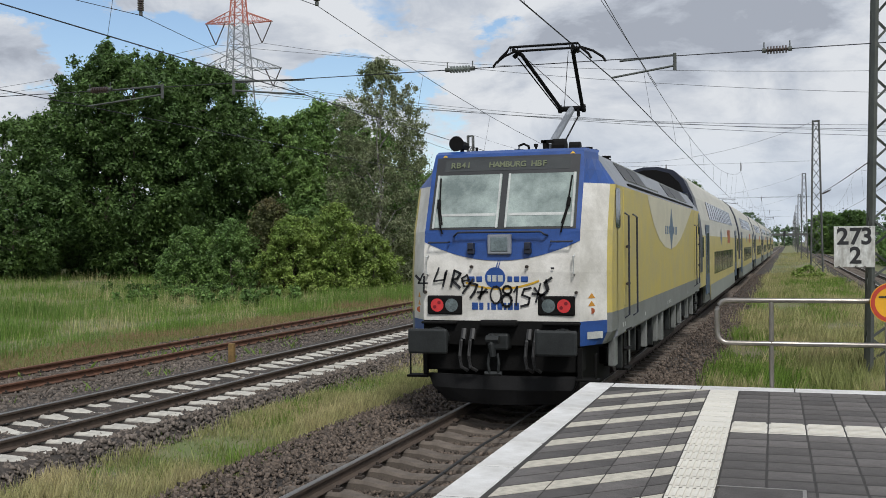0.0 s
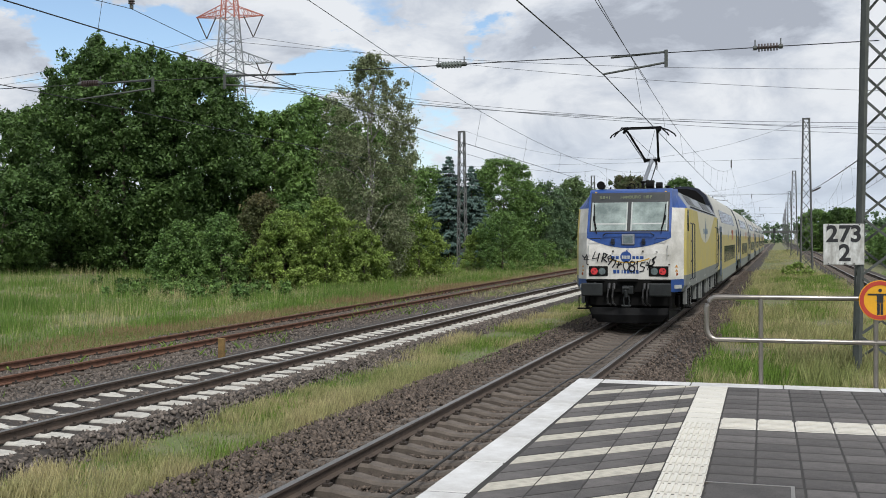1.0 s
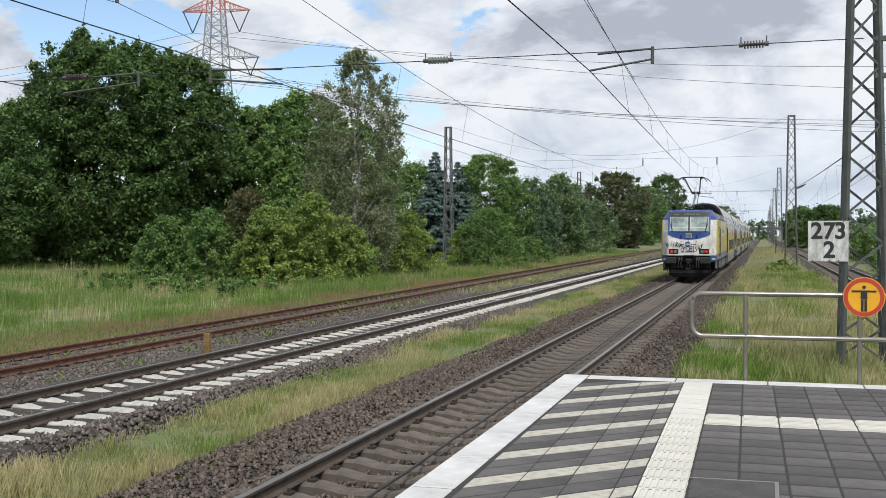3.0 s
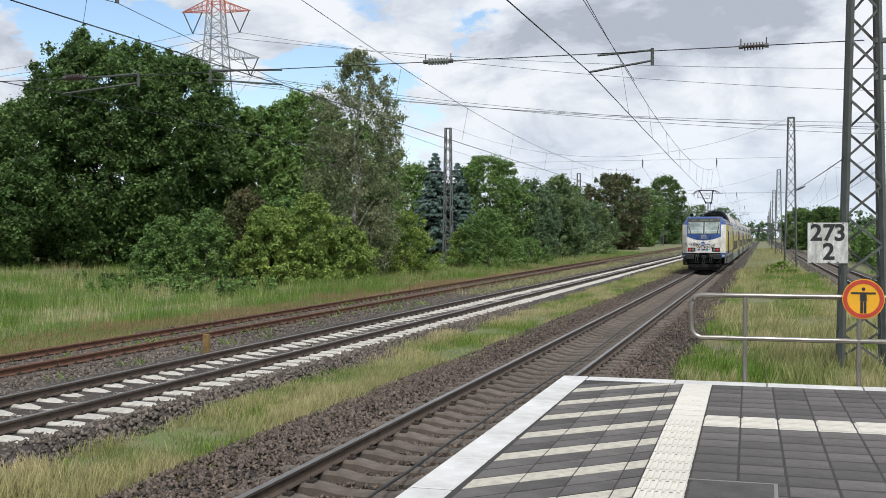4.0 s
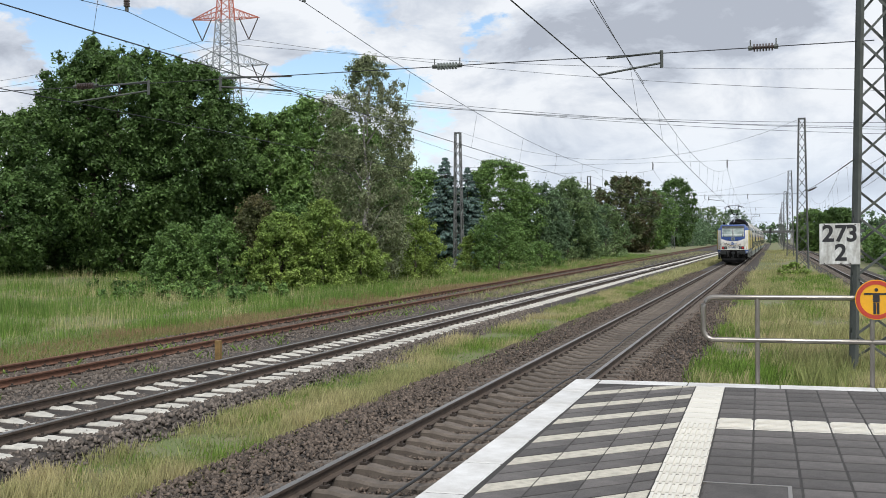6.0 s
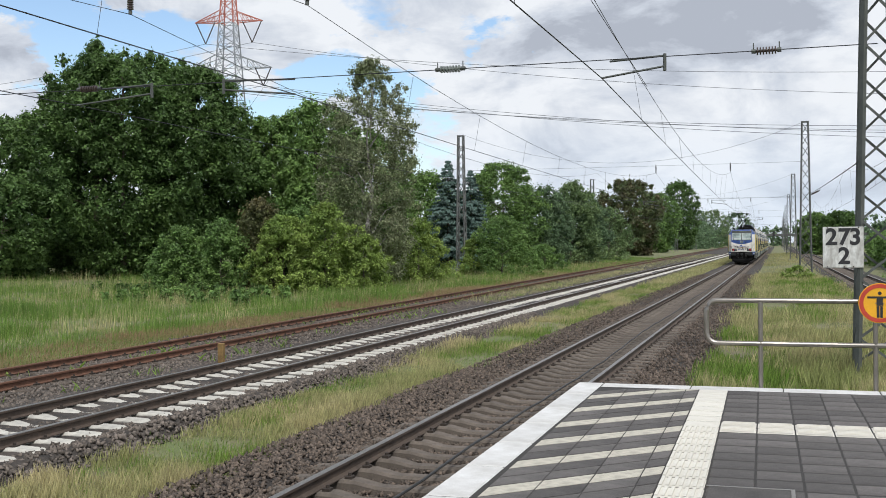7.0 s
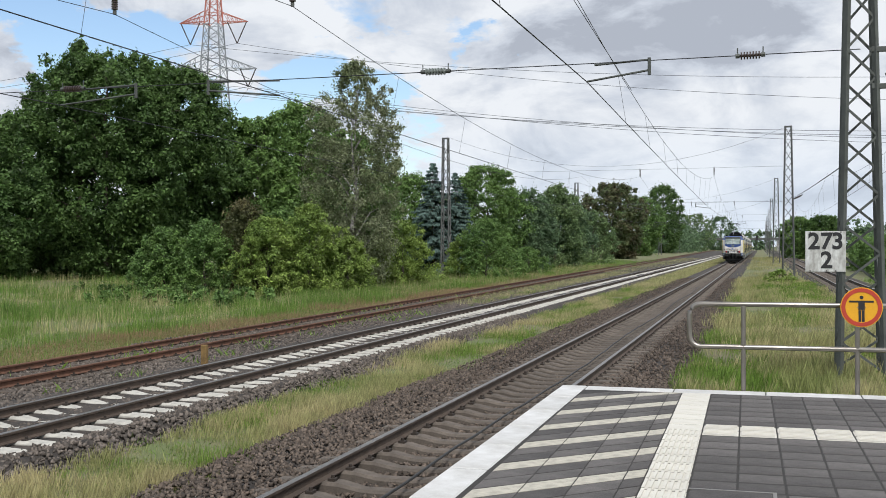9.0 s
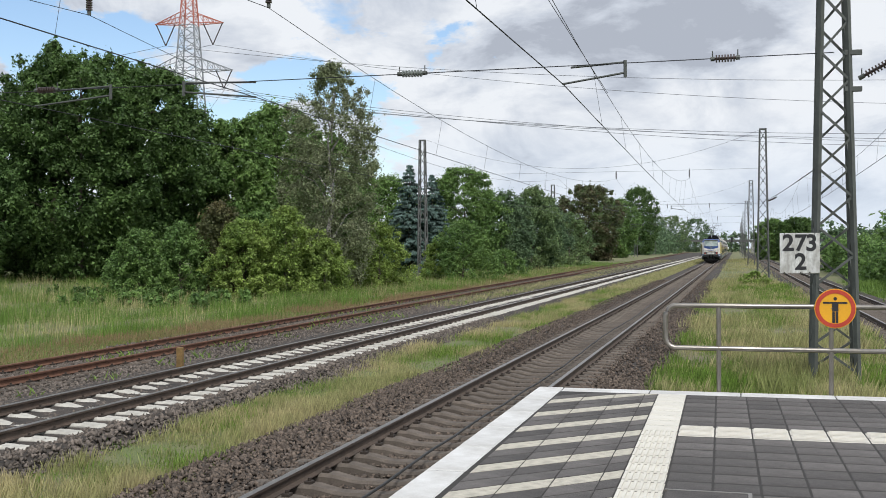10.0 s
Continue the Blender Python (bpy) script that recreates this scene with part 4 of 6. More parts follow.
            while k < y1:
                part("grille_bar", bar(bmesh.new(), Vector((s * 1.395, k, 3.385)) + off, Vector((s * 1.375, k, 3.415)) + off, 0.022), M_COACH_GREY, vent)
                part("grille_bar", bar(bmesh.new(), Vector((s * 1.195, k, 3.665)) + off, Vector((s * 1.175, k, 3.695)) + off, 0.022), M_COACH_GREY, vent)
                k += 0.26
        bm = bmesh.new()
        bar(bm, (s * 1.455, 2.4, 3.315), (s * 1.455, LOCO - 2.6, 3.315), 0.035)
        part("rain_gutter", bm, M_BLACK, t)
        for yb in (3.9, LOCO - 3.9):
            bm = bmesh.new()
            box(bm, s * 1.08 - 0.09, s * 1.08 + 0.09, yb - 1.9, yb + 1.9, 0.52, 0.78, 0.03)
            box(bm, s * 1.15 - 0.12, s * 1.15 + 0.12, yb - 0.25, yb + 0.25, 0.5, 0.95, 0.03)
            for yw in (yb - 1.3, yb + 1.3):
                box(bm, s * 1.12 - 0.14, s * 1.12 + 0.14, yw - 0.18, yw + 0.18, 0.44, 0.82, 0.03)
                rod(bm, (s * 1.12, yw + 0.45, 0.6), (s * 1.12, yw + 0.45, 1.02), 0.1, 10)
            part("bogie_frame", bm, M_BLACK, t)
            for yw in (yb - 1.3, yb + 1.3):
                bm = bmesh.new()
                rod(bm, (s * 0.68, 0, 0), (s * 0.82, 0, 0), 0.60, 28)
                rod(bm, (s * 0.80, 0, 0), (s * 0.93, 0, 0), 0.12, 12)
                part("wheel", bm, M_WHEEL, t, at=pose(0, yw, 0.625))
        bm = bmesh.new()
        box(bm, s * 1.1 - 0.25, s * 1.1 + 0.25, 6.6, 10.6, 0.35, 1.0, 0.05)
        part("underframe_box", bm, M_BLACK, t)
        for y, z0, w in ((1.1, 0.60, 0.14), (1.7, 0.5, 0.05), (2.5, 0.5, 0.09), (3.2, 0.62, 0.05), (4.7, 0.55, 0.09), (5.6, 0.5, 0.05), (6.4, 0.5, 0.09), (7.3, 0.45, 0.12), (8.6, 0.55, 0.05), (9.9, 0.5, 0.1), (11.2, 0.5, 0.09), (12.2, 0.6, 0.05), (13.1, 0.5, 0.09), (14.5, 0.5, 0.09), (15.6, 0.55, 0.12)):
            part("damper_bracket", box(bmesh.new(), s * 1.40 - 0.05, s * 1.40 + 0.05, y - w, y + w, z0, 1.02, 0.015), M_BUFFER if w < 0.08 else M_LOCO_GREY, t)
        for y in (1.55, 1.75, 4.2, 7.9, 8.2, 8.5, 12.6):
            part("skirt_mark", box(bmesh.new(), s * 1.4915 - 0.002, s * 1.4915 + 0.002, y - 0.03, y + 0.03, 1.14, 1.2), M_PALE, t)
    # roof equipment and the raised pantograph
    bm = bmesh.new()
    box(bm, -0.36, 0.88, 2.3, 4.6, 3.79, 3.83, 0.01)
    for x, y in ((-0.30, 2.4), (0.82, 2.4), (-0.3, 4.3), (0.82, 4.3)):
        rod(bm, (x, y, 3.80), (x, y, 3.93), 0.05, 10)
        rod(bm, (x, y, 3.84), (x, y, 3.87), 0.085, 10), rod(bm, (x, y, 3.90), (x, y, 3.93), 0.085, 10)
    box(bm, -0.34, 0.86, 2.4, 2.46, 3.85, 3.88)
    rod(bm, (0.14, 3.0, 3.99), (0.36, 3.0, 3.99), 0.15, 14)
    rod(bm, (0.44, 2.9, 3.95), (0.62, 2.9, 3.95), 0.12, 12)
    box(bm, 0.03, 0.09, 2.7, 2.9, 3.83, 4.10), box(bm, 0.0, 0.2, 2.7, 2.76, 4.05, 4.10)
    tube(bm, [(-0.30, 2.4, 3.92), (-0.30, 2.4, 3.99), (-0.22, 2.4, 4.02), (-0.14, 2.4, 3.98), (-0.12, 2.4, 3.85)], 0.022, 6)
    rod(bm, (-0.04, 2.5, 3.83), (-0.04, 2.5, 3.99), 0.018, 6), rod(bm, (-0.04, 2.5, 3.97), (-0.04, 2.5, 4.02), 0.035, 8)
    part("roof_gear", bm, M_BLACK, t, "black roof insulators, springs and frames")
    bm = bmesh.new()
    rod(bm, (-0.85, 1.0, 3.78), (-0.85, 1.0, 3.90), 0.03, 8)
    rod(bm, (-0.85, 0.7, 3.90), (-0.85, 0.82, 3.90), 0.115, 16, 0.075)
    rod(bm, (-0.85, 0.8, 3.90), (-0.85, 1.2, 3.90), 0.075, 12, 0.06)
    rod(bm, (-0.62, 1.0, 3.78), (-0.62, 1.0, 3.86), 0.02, 8)
    part("horn", bm, M_BLACK, t)
    bm = bmesh.new()
    tube(bm, [(0.0, 3.4, 4.04), (0.09, 4.95, 4.86)], 0.062, 10)
    arm = part("pantograph", bm, M_ROOF_GREY, t, "raised single-arm pantograph, grey below and black above")
    bm = bmesh.new()
    rod(bm, (-0.13, 4.95, 4.87), (0.31, 4.95, 4.87), 0.05, 10)
    for xx in (-0.13, 0.31):
        rod(bm, (xx - 0.03, 4.95, 4.87), (xx + 0.03, 4.95, 4.87), 0.075, 10)
    tube(bm, [(-0.11, 4.95, 4.87), (-0.44, 3.2, 5.62)], 0.034, 8)
    tube(bm, [(0.29, 4.95, 4.87), (0.44, 3.2, 5.66)], 0.034, 8)
    tube(bm, [(-0.16, 4.9, 4.87), (-0.50, 3.2, 5.56)], 0.012, 6)
    tube(bm, [(0.20, 3.5, 4.06), (0.24, 4.8, 4.72)], 0.016, 6)
    tube(bm, [(0.24, 4.8, 4.72), (0.22, 4.9, 4.84)], 0.03, 6)
    part("upper_arm", bm, M_BLACK, arm)
    bm = bmesh.new()
    rod(bm, (0.24, 4.9, 4.90), (-0.42, 3.25, 5.60), 0.006, 5)
    rod(bm, (-0.04, 4.9, 4.90), (0.36, 3.25, 5.62), 0.006, 5)
    part("stay", bm, M_IRON, arm)
    for y, horn in ((2.95, 0.80), (3.35, 0.975)):
        bm = bmesh.new()
        tube(bm, [(-horn, y, 5.44), (-horn + 0.05, y, 5.52), (-0.78 * horn, y, 5.63), (-0.58, y, 5.70), (0.58, y, 5.70), (0.78 * horn, y, 5.63), (horn - 0.05, y, 5.52), (horn, y, 5.44)], 0.021, 8)
        part("contact_strip", bm, M_BLACK, arm)
    bm = bmesh.new()
    for xx in (-0.5, 0.5):
        rod(bm, (xx, 2.9, 5.645), (xx, 3.4, 5.645), 0.032, 7)
        rod(bm, (xx - 0.06, 3.15, 5.56), (xx + 0.05, 3.15, 5.66), 0.04, 7)
        for dx in (-0.06, 0.0, 0.06):
            rod(bm, (xx + dx, 2.95, 5.63), (xx + dx, 2.95, 5.70), 0.008, 5)
    part("spring_gear", bm, M_BLACK, arm)
    return t


COACH = 26.4
COACH_RING = [(1.20, 0.36), (1.38, 0.50), (1.39, 1.5), (1.39, 2.6), (1.33, 3.1), (1.16, 3.75), (0.92, 4.25), (0.62, 4.52), (0.2, 4.62)]


def coach_mesh_parts(t, roof_dark):
    bm = bmesh.new()
    # high ends over the bogies, low-floor middle
    def sec(y, lo):
        return ring([(x, max(z, lo) if i < 2 else z) for i, (x, z) in enumerate(COACH_RING)], y)
    loft(bm, [sec(0.25, 1.05), sec(4.6, 1.05), sec(4.9, 0.36), sec(13, 0.36), sec(21.5, 0.36), sec(21.8, 1.05), sec(COACH - 0.25, 1.05)])
    bm.normal_update()
    for f in bm.faces:
        c = f.calc_center_median()
        f.material_index = 1 if c.z > 2.75 else (2 if c.z < 1.0 else 0)
    part("body", bm, [M_COACH_YELLOW, M_COACH_ROOF, M_COACH_GREY], t, "double-deck body, yellow with pale roof")
    bm = bmesh.new()
    loft(bm, [ring([(x * 0.9, z) for x, z in COACH_RING[1:]], y, 1.0, -0.1) for y in (-0.1, 0.3)])
    part("gangway", bm, M_BLACK, t)
    bm = bmesh.new()
    loft(bm, [ring([(x + 0.012, z + 0.01) for x, z in COACH_RING[2:]], y) for y in (0.22, 1.25)])
    part("end_band", bm, M_DARK_END, t, "blue-black end band")
    for s in (-1, 1):
        x = s * 1.392
        bm = bmesh.new()
        box(bm, min(x, x + 0.004 * s), max(x, x + 0.004 * s), 4.9, 21.6, 0.45, 0.98)
        part("grey_band", bm, M_COACH_GREY, t)
        # two rows of windows: the lower upright, the upper following the roof's curve
        for k in range(11):
            y = 7.4 + k * 1.2
            bm = bmesh.new()
            box(bm, x - 0.01, x + 0.008, y - 0.48, y + 0.48, 1.28, 2.06, 0.004)
            part("window", bm, M_WINDOW, t)
        for k in range(13):
            y = 6.1 + k * 1.2
            bm = bmesh.new()
            v = [(s * 1.318, y - 0.48, 3.16), (s * 1.318, y + 0.48, 3.16), (s * 1.165, y + 0.48, 3.76), (s * 1.165, y - 0.48, 3.76)]
            o = Vector((s * 0.012, 0, 0.006))
            loft(bm, [[Vector(q) - o for q in v], [Vector(q) + o for q in v]])
            part("window", bm, M_WINDOW, t)
        for y in (3.5, COACH - 3.5):
            bm = bmesh.new()
            box(bm, x - 0.01, x + 0.012, y - 0.75, y + 0.75, 0.75, 2.95, 0.006)
            d = part("door", bm, M_DOOR_BLUE, t, "grey-blue double door")
            for q in (-0.36, 0.36):
                bm = bmesh.new()
                box(bm, x - 0.005, x + 0.018, y + q - 0.17, y + q + 0.17, 1.4, 2.7, 0.004)
                part("door_window", bm, M_WINDOW, d)
        for y in (1.4, COACH - 1.4):
            bm = bmesh.new()
            box(bm, x - 0.01, x + 0.008, y - 0.4, y + 0.4, 1.95, 2.55, 0.004)
            part("window", bm, M_WINDOW, t)
        bm = bmesh.new()
        bm.faces.new([bm.verts.new((s * 1.394, 11.0 + 0.5 * p, 2.58 + 0.32 * q)) for p, q in ((1, 0), (0, 1), (-1, 0), (0, -1))])
        part("star", bm, M_FADED_BLUE, t)
        bm = bmesh.new()
        box(bm, x - 0.004, x + 0.004, 15.6, 17.6, 2.35, 2.9)
        part("poster", bm, M_RED_STICKER, t, "faded red-brown poster panel")
        for yb in (2.9, COACH - 2.9):
            bm = bmesh.new()
            box(bm, s * 1.05 - 0.1, s * 1.05 + 0.1, yb - 1.6, yb + 1.6, 0.45, 0.72, 0.03)
            box(bm, s * 1.1 - 0.15, s * 1.1 + 0.15, yb - 0.3, yb + 0.3, 0.4, 0.95, 0.03)
            part("bogie_frame", bm, M_BLACK, t)
            for yw in (yb - 1.25, yb + 1.25):
                bm = bmesh.new()
                rod(bm, (s * 0.68, 0, 0), (s * 0.82, 0, 0), 0.46, 22)
                rod(bm, (s * 0.80, 0, 0), (s * 1.0, 0, 0), 0.14, 10)
                part("wheel", bm, M_WHEEL, t, at=pose(0, yw, 0.485))


def build_train():
    loco = build_locomotive()
    first = thing("coach", "yellow double-deck passenger coach with pale roof", "train coach", group="coaches of the train")
    coach_mesh_parts(first, False)
    coaches = [first] + [copy_thing(first, pose(0, 0, 0)) for _ in range(5)]
    return loco, coaches


LOCOMOTIVE, COACHES = build_train()


# ---- structure ----
build_ground()
build_bed("track_bed_1", prof(-2.05, 2.0, -0.215), -30, 600, "brown-grey ballast bed under the main track")
build_bed("track_bed_2", [(-12.5, GROUND - 0.1), (-12.0, -0.27), (-11.3, -0.26), (-10.1, -0.25), (-8.4, -0.26), (-7.7, -0.19), (-7.1, -0.18), (-6.28, -0.21), (-5.4, -0.18), (-4.85, -0.18), (-4.45, GROUND - 0.1)], -30, 600, "grey ballast bed under siding and second track", slew=0.0185)
build_bed("track_bed_3", prof(7.5, 11.0, -0.215), 10, 600, "brown-grey ballast bed of the far platform track")
build_track(TRACKS["a"], "main track with shiny rails on brown dusted concrete sleepers", sleeper_mesh("sleeper", M_SLEEPER_BROWN), M_RAIL_SIDE, M_RAIL_HEAD, -12, 330, 150)
build_track(TRACKS["b"], "track with pale new concrete sleepers and brown rails", sleeper_mesh("sleeper", M_SLEEPER_WHITE), M_RAIL_SIDE, M_RAIL_HEAD, -6, 330, 150)
build_track(TRACKS["d"], "rusty disused siding on old dark sleepers", sleeper_mesh("sleeper", M_SLEEPER_OLD, 2.5, False), M_RUST, M_RUST, -2, 280, 110, -0.06, turn=1.05)
build_track(TRACKS["c"], "brown track on the far side of the island platform", sleeper_mesh("sleeper", M_SLEEPER_BROWN), M_RAIL_SIDE, M_RAIL_HEAD, 14, 300, 150)

# cable lying on the sleepers of the main track
bm_ = bmesh.new()
tube(bm_, [(0.30 + 0.05 * math.sin(y * 0.35), y, -0.085 + 0.01 * math.sin(y * 2.1)) for y in np.arange(5, 70, 1.0)], 0.016, 6)
me_ = bpy.data.meshes.new("cable")
bm_.to_mesh(me_)
bm_.free()
me_.materials.append(M_HOSE)
thing("cable", "thin black cable lying along the sleepers", "cable", data=me_)

PLAT_Z, PLAT_END, PLAT_L, PLAT_R = 0.76, 12.79, 1.62, 7.48


def build_platform():
    bm = bmesh.new()
    box(bm, PLAT_L + 0.05, PLAT_R - 0.05, -40, PLAT_END - 0.04, -0.6, PLAT_Z - 0.06)
    t = thing("platform", "island platform end paved in dark grey with white guide strips", "platform", kind="structure")
    part("wall", bm, M_CONCRETE, t)
    bm = bmesh.new()
    box(bm, PLAT_L + 0.06, PLAT_R - 0.06, -39.9, PLAT_END - 0.05, PLAT_Z - 0.065, PLAT_Z - 0.0035)
    part("joint_bed", bm, M_JOINT, t)

    def slab(name, w, d, mat, ribs=0, h=0.06, gap=0.0035, across=False):
        bm = bmesh.new()
        e = 0.008
        gy = gap + 0.012
        lo = [(gap, gy), (w - gap, gy), (w - gap, d - gy), (gap, d - gy)]
        hi = [(gap + e, gy + e), (w - gap - e, gy + e), (w - gap - e, d - gy - e), (gap + e, d - gy - e)]
        loft(bm, [[(x, y, -h) for x, y in lo], [(x, y, -e) for x, y in lo], [(x, y, 0) for x, y in hi]])
        if ribs:
            for k in range(ribs):
                c = (k + 0.5) / ribs
                if across:
                    box(bm, 0.02, w - 0.02, d * c - 0.012, d * c + 0.012, -0.002, 0.010)
                else:
                    box(bm, w * c - 0.011, w * c + 0.011, 0.016, d - 0.016, -0.002, 0.011)
        me = bpy.data.meshes.new(name)
        bm.to_mesh(me)
        bm.free()
        me.materials.append(mat)
        return me
    TX, TY = 0.318, 0.314
    skew = lambda y, k=0.012: k * (PLAT_END - y)   # the paving runs slightly askew to the rails
    E0, H0, G0, F0 = PLAT_L, PLAT_L + 0.30, 3.015, 3.333
    edge = slab("edge_slab", 0.30, 1.0, M_EDGE)
    for k in range(22):
        part("edge_slab", edge, None, t, at=pose(E0 + skew(PLAT_END - k - 0.5, 0.006), PLAT_END - 1.0 * (k + 1), PLAT_Z + 0.004, 0, 0, 0.3))
    endslab = slab("end_slab", 1.0, 0.32, M_EDGE)
    x = E0 + 0.30
    while x < PLAT_R - 0.3:
        part("end_slab", endslab, None, t, at=pose(x, PLAT_END - 0.32, PLAT_Z + 0.002))
        x += 1.0
    # hatched field: diagonal rows of pavers, every third one white
    yend = PLAT_END - 0.32
    cols = [H0, H0 + TX, H0 + 2 * TX, H0 + 3 * TX, G0]
    dia = {}
    for c in range(4):
        w = cols[c + 1] - cols[c]
        for r in range(-1, 62):
            y = yend - 0.306 * (r + 1) + 0.93 * (cols[c] - G0) + 0.28
            white = r % 3 == 0
            if y + 0.93 * w + 0.306 > yend + 0.0 or y < -8:
                if y > yend - 0.05:
                    continue
            key = (c == 3, white)
            top = [(0.007, 0.012), (w - 0.007, 0.93 * w + 0.012), (w - 0.007, 0.93 * w + 0.296), (0.007, 0.296)]
            clip = y + 0.93 * w + 0.306 > yend
            if clip:
                top = [(a, min(b, yend - y - 0.004)) for a, b in top]
                if max(b for a, b in top) - min(b for a, b in top) < 0.03 or top[1][1] - top[2][1] > -0.001 and top[0][1] - top[3][1] > -0.001:
                    continue
            if clip or key not in dia:
                bm = bmesh.new()
                pts = [p for i, p in enumerate(top) if p not in top[:i]]
                loft(bm, [[(a, b, -0.06) for a, b in pts], [(a, b, 0.0) for a, b in pts]])
                me = bpy.data.meshes.new("hatch_paver")
                bm.to_mesh(me)
                bm.free()
                me.materials.append(M_STRIPE if white else M_TILE)
                if not clip:
                    dia[key] = me
            else:
                me = dia[key]
            part("hatch_paver", me, None, t, at=pose(cols[c] + skew(y), y, PLAT_Z + random.uniform(-0.001, 0.001)))
    # ribbed guide strip, plain where it meets the crossing strip
    rib, plain = slab("guide_paver", TX, TY, M_WHITE_TILE, 7), slab("white_paver", TX, TY, M_WHITE_TILE)
    y, k = yend - TY, 0
    while y > -7:
        part("guide_paver", rib if y < 9.7 else plain, None, t, at=pose(G0 + skew(y), y, PLAT_Z + 0.002))
        y -= TY
        k += 1
    grey, cross = slab("grey_paver", TX, TY, M_TILE), slab("cross_paver", TX, 0.27, M_WHITE_TILE, 4, across=True)
    n = 0
    for c in range(12):
        x = F0 + c * TX
        if x + TX > PLAT_R:
            break
        y = yend
        for r in range(7):
            y -= TY
            part("grey_paver", grey, None, t, at=pose(x + skew(y), y, PLAT_Z + random.uniform(-0.0015, 0.0015), random.uniform(-0.15, 0.15), random.uniform(-0.15, 0.15)))
        for r in range(2):
            y -= 0.27
            part("cross_paver", cross, None, t, at=pose(x + skew(y), y, PLAT_Z + 0.002))
        while y > 5.0:
            y -= TY
            part("grey_paver", grey, None, t, at=pose(x + skew(y), y, PLAT_Z + random.uniform(-0.0015, 0.0015), random.uniform(-0.15, 0.15), random.uniform(-0.15, 0.15)))
    # inspection cover let into the paving
    bm = bmesh.new()
    box(bm, 0, 0.53, 0, 0.57, -0.02, 0.004, 0.003)
    cover = part("inspection_cover", bm, M_TILE, t, "dark paved inspection cover", at=pose(3.42, 6.95, PLAT_Z + 0.004))
    for x0, x1, y0, y1 in ((-0.02, 0.55, 0.56, 0.585), (0.525, 0.55, -0.1, 0.56)):
        part("cover_frame", box(bmesh.new(), x0, x1, y0, y1, -0.02, 0.006), M_STEEL, cover)
    # everything behind the camera is one plain paved sheet
    v, f = [], []
    for c in range(13):
        for r in range(60):
            x, yy = F0 + c * TX + skew(5.0), 5.0 - (r + 1) * TY
            o = len(v)
            v += [(x + a, yy + b, PLAT_Z + z) for z, e in ((-0.03, 0.003), (-0.005, 0.003), (0.0, 0.008)) for a, b in ((e, e), (TX - e, e), (TX - e, TY - e), (e, TY - e))]
            f += [(o + 8, o + 9, o + 10, o + 11)] + [(o + 4 * k + i, o + 4 * k + (i + 1) % 4, o + 4 * k + 4 + (i + 1) % 4, o + 4 * k + 4 + i) for k in (0, 1) for i in range(4)]
    tagged(part("rear_paving", meshed("rear_paving", v, f, M_TILE), None, t), kind="stuff")


def build_railing():
    t = thing("railing", "brushed stainless tube railing closing the platform end", "railing")
    z0, z1, y, r = 1.25, 1.735, PLAT_END + 0.05, 0.028
    bm = bmesh.new()
    c = 0.12
    pts = [(7.1, y, z1)] + [(3.085 + c - c * math.sin(a), y, z1 - c + c * math.cos(a)) for a in np.linspace(0, math.pi / 2, 6)]
    pts += [(3.085 + c - c * math.cos(a), y, z0 + c - c * math.sin(a)) for a in np.linspace(0, math.pi / 2, 6)] + [(7.1, y, z0)]
    tube(bm, pts, r, 12)
    part("rail_loop", bm, M_STEEL, t, smooth=True)
    for x in (3.68, 4.89, 6.10):
        bm = bmesh.new()
        rod(bm, (x, y + 0.0, -0.1), (x, y, z1 - 0.01), 0.026, 12)
        box(bm, x - 0.05, x + 0.05, y - 0.09, y, 0.45, 0.65)
        part("post", bm, M_STEEL, t)
    s = thing("round_sign", "round orange sign with red rim and dark symbol on railing", "sign", pose(4.93, y - 0.035, 1.72))
    s.scale = (0.92, 0.92, 0.92)
    bm = bmesh.new()
    rod(bm, (0, 0.0, 0), (0, -0.006, 0), 0.238, 40)
    part("plate", bm, M_SIGN_YELLOW, s)
    bm = bmesh.new()
    ro, ri = 0.228, 0.182
    a = np.linspace(0, math.tau, 48, endpoint=False)
    loft(bm, [[(R * math.cos(k), yy, R * math.sin(k)) for R, yy in ((ri, -0.006), (ro, -0.006), (ro, -0.010), (ri, -0.010))] for k in list(a) + [0.0]], caps=False)
    part("rim", bm, M_SIGN_RED, s)
    bm = bmesh.new()
    rod(bm, (0, -0.006, 0.118), (0, -0.010, 0.118), 0.021, 16)
    box(bm, -0.138, 0.138, -0.010, -0.006, 0.058, 0.080)
    box(bm, -0.036, 0.036, -0.0101, -0.006, -0.03, 0.079)
    box(bm, -0.034, -0.004, -0.010, -0.006, -0.172, -0.034), box(bm, 0.004, 0.034, -0.010, -0.006, -0.172, -0.034)
    part("symbol", bm, M_SIGN_BLACK, s)
    bm = bmesh.new()
    for x in (-0.045, 0.045):
        rod(bm, (x, -0.006, 0.0), (x, -0.013, 0.0), 0.006, 8)
    box(bm, -0.03, 0.03, 0, 0.03, -0.05, 0.05)
    part("bracket", bm, M_STEEL, s)


